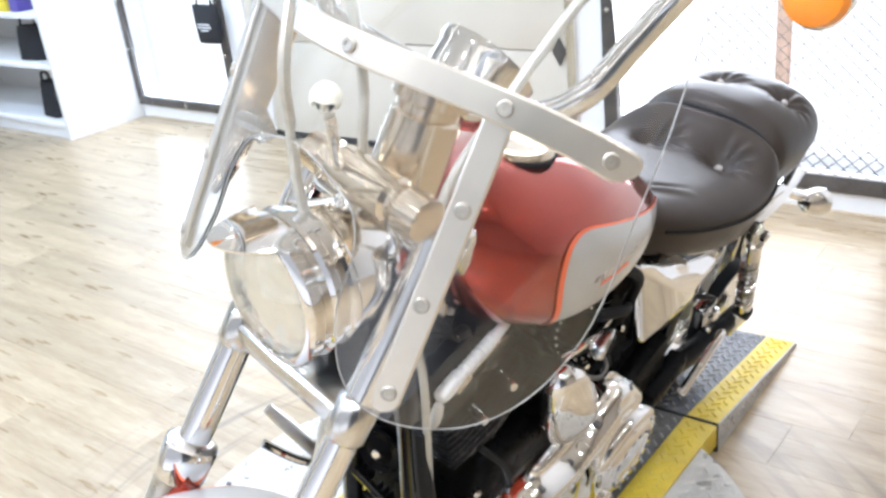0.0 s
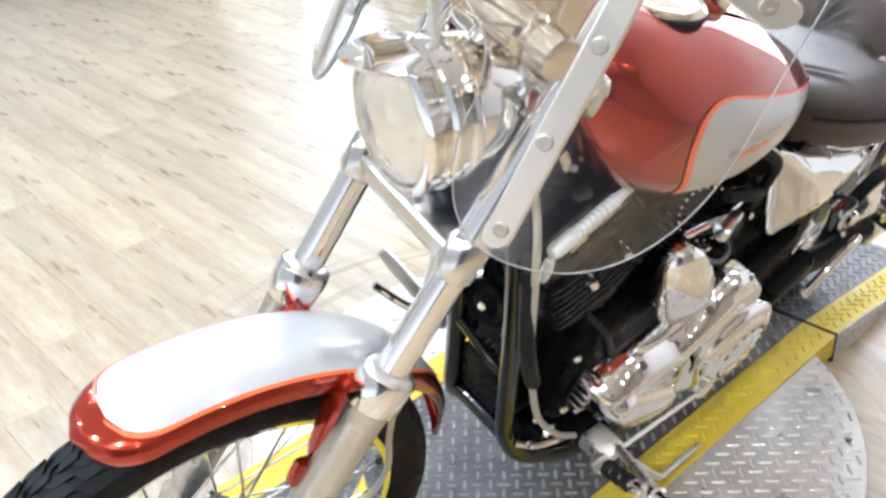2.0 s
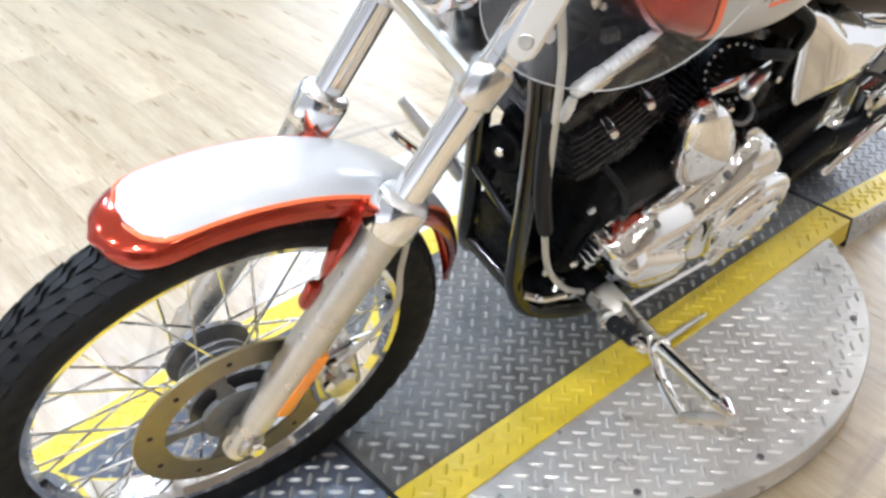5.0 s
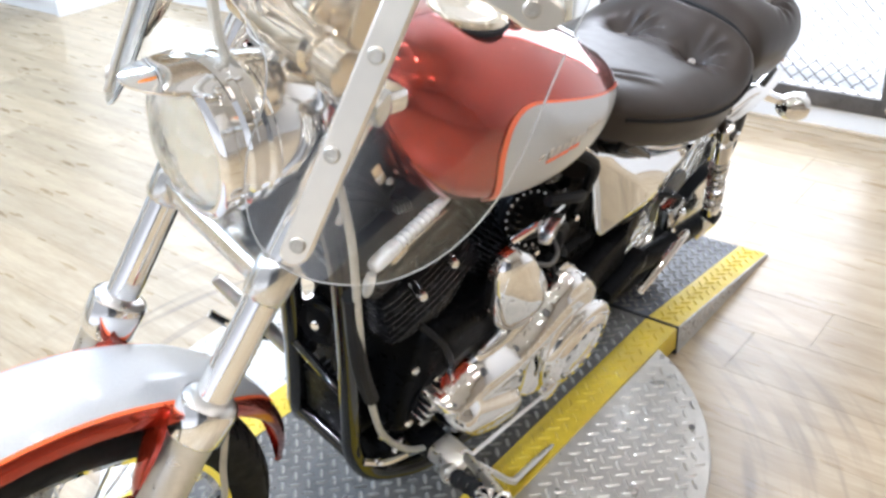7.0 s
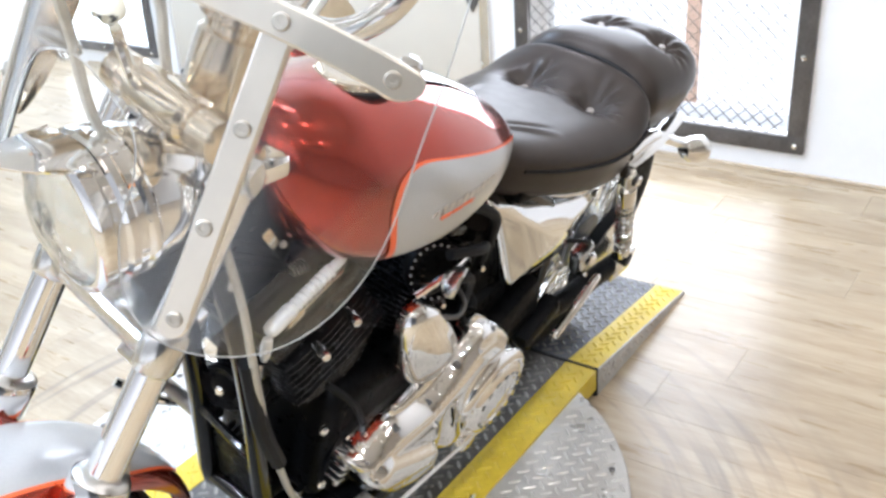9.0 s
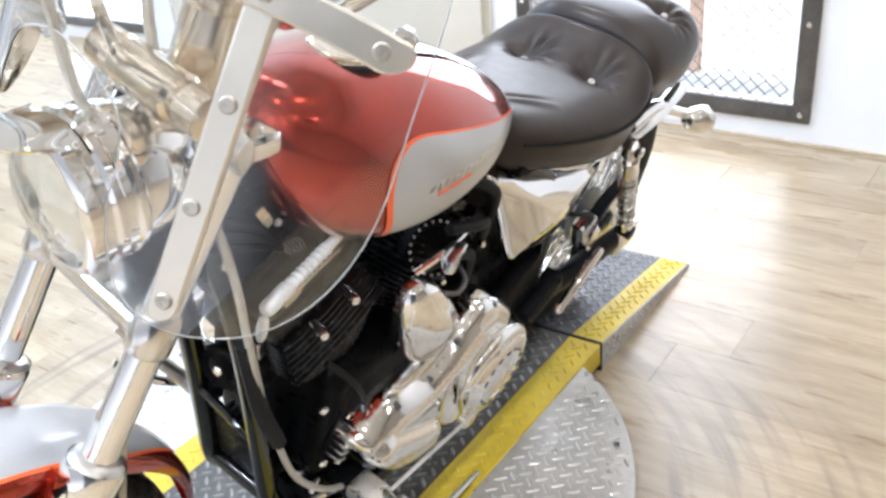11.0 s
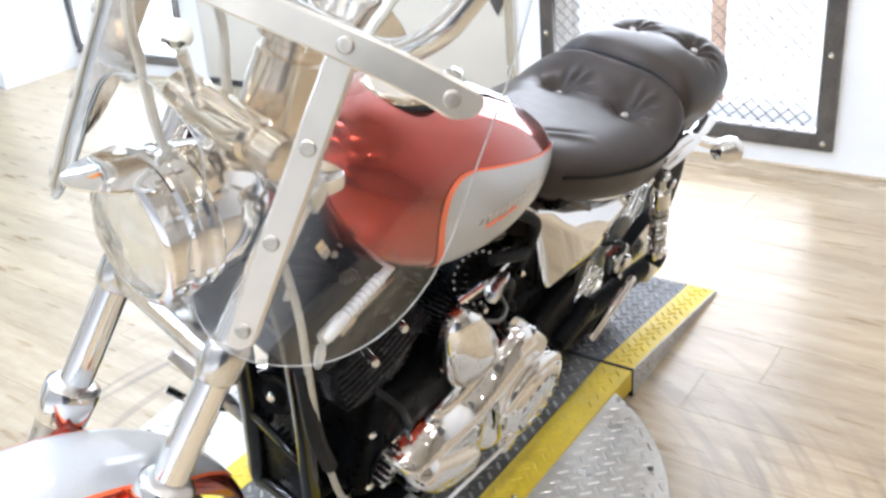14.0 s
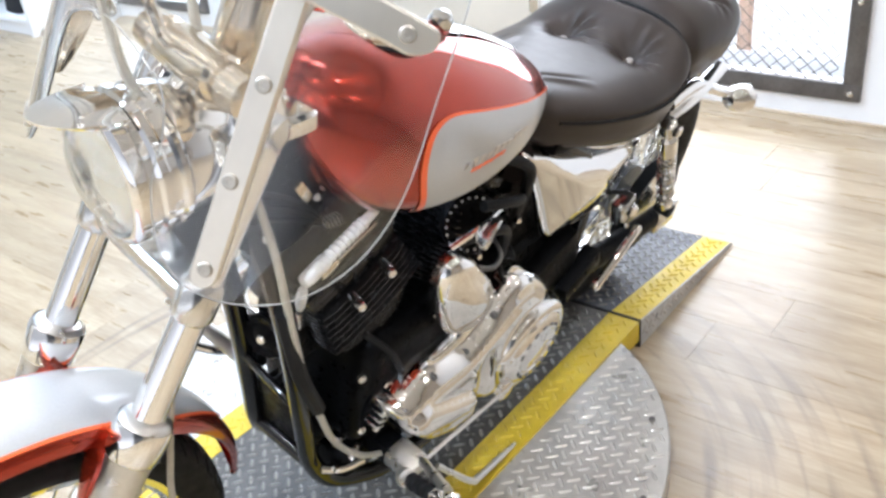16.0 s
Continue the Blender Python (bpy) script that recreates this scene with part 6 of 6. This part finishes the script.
# side cover
COVER = [(-0.070, 0.745), (-0.092, 0.705), (-0.15, 0.61), (-0.205, 0.510), (-0.232, 0.492), (-0.29, 0.478), (-0.36, 0.472), (-0.435, 0.490), (-0.485, 0.555), (-0.52, 0.590), (-0.50, 0.606), (-0.371, 0.628), (-0.208, 0.688), (-0.11, 0.737)]
covers("side_cover", COVER, 0.088, 0.036, 0.022, CHROME, "chrome triangular side cover", 0.022)
bm = bmesh.new()
box(bm, (-0.28, 0, 0.56), (0.34, 0.17, 0.2), pose(0, 0, 0, 0, 0, 0), 0.02)
part("battery_box", bm, BLACK, bike, "black battery box behind the side cover")
bm = bmesh.new()
box(bm, (0, 0, 0), (0.16, 0.05, 0.11), pose(-0.27, 0.11, 0.39, 0, 20, 0), 0.015)
box(bm, (0, 0, 0), (0.12, 0.04, 0.05), pose(-0.36, 0.14, 0.34, 0, 25, 0), 0.012)
part("rear_peg_bracket", bm, BLACK, bike, "black passenger footrest bracket")
part("belt_guard", sweep(bmesh.new(), [(-0.378, 0.18, 0.310), (-0.382, 0.18, 0.313), (-0.502, 0.18, 0.404), (-0.508, 0.18, 0.408)], [0.005, 0.009, 0.009, 0.005], 14), CHROME, bike, "bright tubular belt guard")
part("belt", lathe(bmesh.new(), [(-0.014, 0.118), (0.014, 0.118), (0.014, 0.11), (-0.014, 0.11), (-0.014, 0.118)], (RC[0], 0.1, RC[2]), (0, 1, 0), 48, False), RUBBER, bike, "black drive belt on the pulley")
part("rear_pulley", lathe(bmesh.new(), [(-0.012, 0.11), (0.012, 0.11), (0.012, 0.03)], (RC[0], 0.1, RC[2]), (0, 1, 0), 48), POLISHED, bike, "alloy belt pulley")

# rear fender and signals
bm = bmesh.new()
rings = []
for i in range(33):
    a = radians(40 + (98 - 40) * i / 32)
    ring = []
    for lift in (0.0, -0.003):
        row = []
        for k in range(15):
            th = radians(-42 + 84 * k / 14)
            rr = 0.372 + lift - (1 - math.cos(min(abs(th), math.pi / 2))) * 0.045 - max(0, abs(th) - math.pi / 2) * 0.2
            row.append(V((RC[0] + math.cos(a) * rr, math.copysign(abs(math.sin(th)) ** 0.8, th) * (0.078 + lift), RC[2] + math.sin(a) * rr)))
        ring += row if lift == 0.0 else row[::-1]
    rings.append(ring)
loft(bm, rings)
part("rear_fender", bm, RED, bike, "candy red rear fender")
for s in (1, -1):
    arm = curve([(-0.56, 0.13 * s, 0.655), (-0.66, 0.135 * s, 0.665), (-0.72, 0.15 * s, 0.64), (-0.80, 0.165 * s, 0.605)], 5)
    part("signal_arm", sweep(bmesh.new(), arm, [0.014] * 6 + [0.011] * 10, 12), CHROME, bike, "chrome signal arm")
    c = V((-0.812, 0.18 * s, 0.598))
    sig = part("turn_signal", lathe(bmesh.new(), [(-0.03, 0.008), (-0.026, 0.018), (-0.01, 0.027), (0.01, 0.030), (0.026, 0.028), (0.03, 0.024)], c, (-0.9, 0.5 * s, 0), 24), CHROME, bike, "chrome bullet turn signal")
    part("signal_lens", lathe(bmesh.new(), [(0.029, 0.025), (0.036, 0.018), (0.038, 0.001)], c, (-0.9, 0.5 * s, 0), 24), AMBER, sig, "amber lens")

# controls at the left
bm = bmesh.new()
box(bm, (0.197, 0.182, 0.290), (0.050, 0.060, 0.034), pose(0, 0, 0), 0.010)
fp = part("footrest_mount", bm, SLIDER, bike, "satin metal forward footrest mount")
part("mount_bracket", box(bmesh.new(), (0.185, 0.128, 0.270), (0.045, 0.07, 0.04), pose(0, 0, 0), 0.008), BLACK, bike, "black bracket behind the footrest mount")
p0, p1 = V((0.216, 0.197, 0.318)), V((0.362, 0.472, 0.525))
part("footrest", sweep(bmesh.new(), [(0.186, 0.205, 0.300), (0.245, 0.292, 0.372), p0.lerp(p1, 0.46)], [0.0085, 0.0085, 0.010], 14), SLIDER, bike, "satin metal footrest arm")
r0, r1 = V((0.226, 0.206, 0.294)), V((0.254, 0.297, 0.356))
part("ring_knob", lathe(bmesh.new(), [(-0.016, 0.004), (-0.012, 0.013), (-0.002, 0.017), (0.008, 0.016), (0.012, 0.010)], r0, r1 - r0, 18), SLIDER, fp, "rounded end knob")
peg = part("shift_peg", sweep(bmesh.new(), [r0, r1], 0.0095, 14), CHROME, fp, "chrome peg with black rubber rings")
for k in range(3):
    part("rubber_ring", lathe(bmesh.new(), [(0, 0.0095), (0.002, 0.0145), (0.013, 0.0145), (0.015, 0.0095)], r0.lerp(r1, 0.16 + 0.21 * k), r1 - r0, 18), RUBBER, fp)
part("peg_collar", lathe(bmesh.new(), [(0, 0.010), (0.003, 0.0145), (0.016, 0.0135), (0.024, 0.009)], r0.lerp(r1, 0.80), r1 - r0, 18), CHROME, fp)
part("peg_spike", lathe(bmesh.new(), [(0, 0.012), (0.012, 0.0155), (0.016, 0.012), (0.03, 0.0115), (0.165, 0.0095), (0.175, 0.0125), (0.185, 0.012), (0.212, 0.003)], p0.lerp(p1, 0.44), p1 - p0, 18), CHROME, fp, "tapered chrome footrest end")
arm = curve([p0.lerp(p1, 0.36), (0.30, 0.36, 0.385), (0.338, 0.42, 0.412)], 5)
sh = part("shift_arm", sweep(bmesh.new(), arm, [0.008] * 6 + [0.0095] * 5, 10, 0.7), CHROME, bike, "bent chrome shift arm")
part("toe_peg", sweep(bmesh.new(), [(0.338, 0.42, 0.412), (0.336, 0.43, 0.425), (0.331, 0.468, 0.476)], [0.008, 0.0095, 0.0085], 12), SLIDER, sh, "grey metal toe peg")
part("side_stand", sweep(bmesh.new(), [(0.10, 0.19, 0.185), (0.062, 0.236, 0.152), (0.05, 0.2453, 0.1455), (0.0, 0.2407, 0.1293), (-0.06, 0.2352, 0.1098), (-0.105, 0.231, 0.0952), (-0.115, 0.230, 0.092)], [0.006, 0.006, 0.0065, 0.006, 0.0055, 0.0045, 0.003], 10), SLIDER, bike, "metal side stand, swung out")
part("shift_rod", sweep(bmesh.new(), [(0.235, 0.205, 0.295), (-0.03, 0.205, 0.285), (-0.05, 0.205, 0.285)], [0.0042, 0.0042, 0.008], 10), CHROME, bike, "chrome shift linkage rod")
bm = bmesh.new()
lathe(bm, [(0, 0.022), (0.012, 0.022), (0.016, 0.016)], (-0.05, 0.195, 0.285), (0, 1, 0), 18)
part("shift_pivot", bm, CHROME, bike)
# controls at the right
part("footrest", sweep(bmesh.new(), [(0.26, -0.14, 0.31), (0.30, -0.24, 0.38), (0.315, -0.27, 0.405)], [0.013, 0.013, 0.010], 14), SLIDER, bike, "satin metal forward footrest")
part("brake_pedal", sweep(bmesh.new(), curve([(0.22, -0.15, 0.30), (0.30, -0.19, 0.33), (0.35, -0.24, 0.37)]), 0.008, 10), CHROME, bike, "chrome brake pedal")
for pts, r in (([(0.24, -0.10, 0.60), (0.28, -0.15, 0.50), (0.20, -0.19, 0.34), (0.0, -0.20, 0.27), (-0.4, -0.2, 0.25), (-0.9, -0.2, 0.25)], 0.024), ([(0.02, -0.10, 0.62), (0.04, -0.17, 0.52), (-0.06, -0.20, 0.40), (-0.3, -0.2, 0.34), (-0.9, -0.2, 0.33)], 0.024)):
    part("exhaust_pipe", sweep(bmesh.new(), curve(pts, 8), r, 18), CHROME, bike, "chrome exhaust pipe")
bm = lathe(bmesh.new(), [(0, 0.06), (0.01, 0.075), (0.04, 0.08), (0.055, 0.07), (0.06, 0.02)], (0.06, -0.13, 0.62), (0, -1, 0), 32)
part("air_cleaner", bm, CHROME, bike, "round chrome air cleaner")

# castor wheel of a trolley beside the shelves
trolley = thing("trolley", "black wheeled trolley foot standing on the floor", "trolley", pose(-1.19, -4.80, FLOOR))
part("castor", lathe(bmesh.new(), [(-0.03, 0.05), (-0.032, 0.085), (-0.02, 0.1), (0.02, 0.1), (0.032, 0.085), (0.03, 0.05)], (0, 0, 0.1), (0.5, 1, 0), 28), RUBBER, trolley, "black rubber castor wheel")
part("fork", box(bmesh.new(), (0, 0, 0.2), (0.09, 0.09, 0.1), None, 0.01), IRON, trolley)
part("frame_leg", sweep(bmesh.new(), [(0, 0, 0.24), (0, 0, 0.9)], 0.02, 12), IRON, trolley)

# ---------------------------------------------------------------- floor boards
floor_sub = box(bmesh.new(), *span(WX - 0.19, EX + 0.1, -7.1, 6.1, FLOOR - 0.12, FLOOR - 0.0045))
floor = tagged(link("floor", floor_sub, GROUT, False), "pale oak plank floor with a soft sheen", "floor", kind="structure")
PW, PL = 0.178, 1.22
ANG = math.pi / 2
rng = random.Random(7)


def plank_mesh():
    bm = box(bmesh.new(), (0, 0, -0.0025), (PL - 0.0005, PW - 0.0005, 0.005), bevel=0.0004, seg=1)
    me = bpy.data.meshes.new("plank")
    bm.to_mesh(me)
    bm.free()
    me.materials.append(OAK)
    return me


shared = plank_mesh()
ca, sa = math.cos(ANG), math.sin(ANG)
near, rest = [], []
for r in range(-62, 63):
    shift = rng.random() * PL
    for c in range(-9, 10):
        u, v = c * PL + shift, r * PW
        x, y = u * ca - v * sa, u * sa + v * ca
        if WX - 0.5 < x < EX + 0.6 and -7.3 < y < 6.3:
            inside_room = WX + 0.62 < x < EX - 0.62 and -6.4 < y < 5.4
            (near if inside_room and x < 1.6 and -4.6 < y < 1.5 else rest).append((x, y))
near.sort(key=lambda p: math.hypot(p[0] + 0.5, p[1] + 1))
rest += near[300:]
for x, y in near[:300]:
    o = new("plank", shared)
    o.parent = floor
    o.matrix_local = pose(x, y, FLOOR, 0, 0, math.degrees(ANG))
# the boards farther off and those cut along the walls, in one piece
vs, fs = [], []
hx, hy = PL / 2 - 0.0008, PW / 2 - 0.0008
for x, y in rest:
    poly = [(x + a * ca - b * sa, y + a * sa + b * ca) for a, b in ((-hx, -hy), (hx, -hy), (hx, hy), (-hx, hy))]
    for axis, lim, sign in ((0, WX, 1), (0, EX, -1), (1, -7.0, 1), (1, 6.0, -1)):
        cut = []
        for p, q in zip(poly, poly[1:] + poly[:1]):
            dp, dq = (p[axis] - lim) * sign, (q[axis] - lim) * sign
            if dp >= 0:
                cut.append(p)
            if dp * dq < 0:
                t = dp / (dp - dq)
                cut.append((p[0] + (q[0] - p[0]) * t, p[1] + (q[1] - p[1]) * t))
        poly = cut
        if not poly:
            break
    if len(poly) < 3:
        continue
    k, n = len(vs), len(poly)
    vs += [(a, b, FLOOR) for a, b in poly] + [(a, b, FLOOR - 0.005) for a, b in poly]
    fs.append(tuple(range(k, k + n)))
    fs += [(k + i, k + n + i, k + n + (i + 1) % n, k + (i + 1) % n) for i in range(n)]
me = bpy.data.meshes.new("planks")
me.from_pydata(vs, [], fs)
me.materials.append(OAK_REST)
o = new("planks", me)
o.parent = floor
tagged(o, kind="stuff")
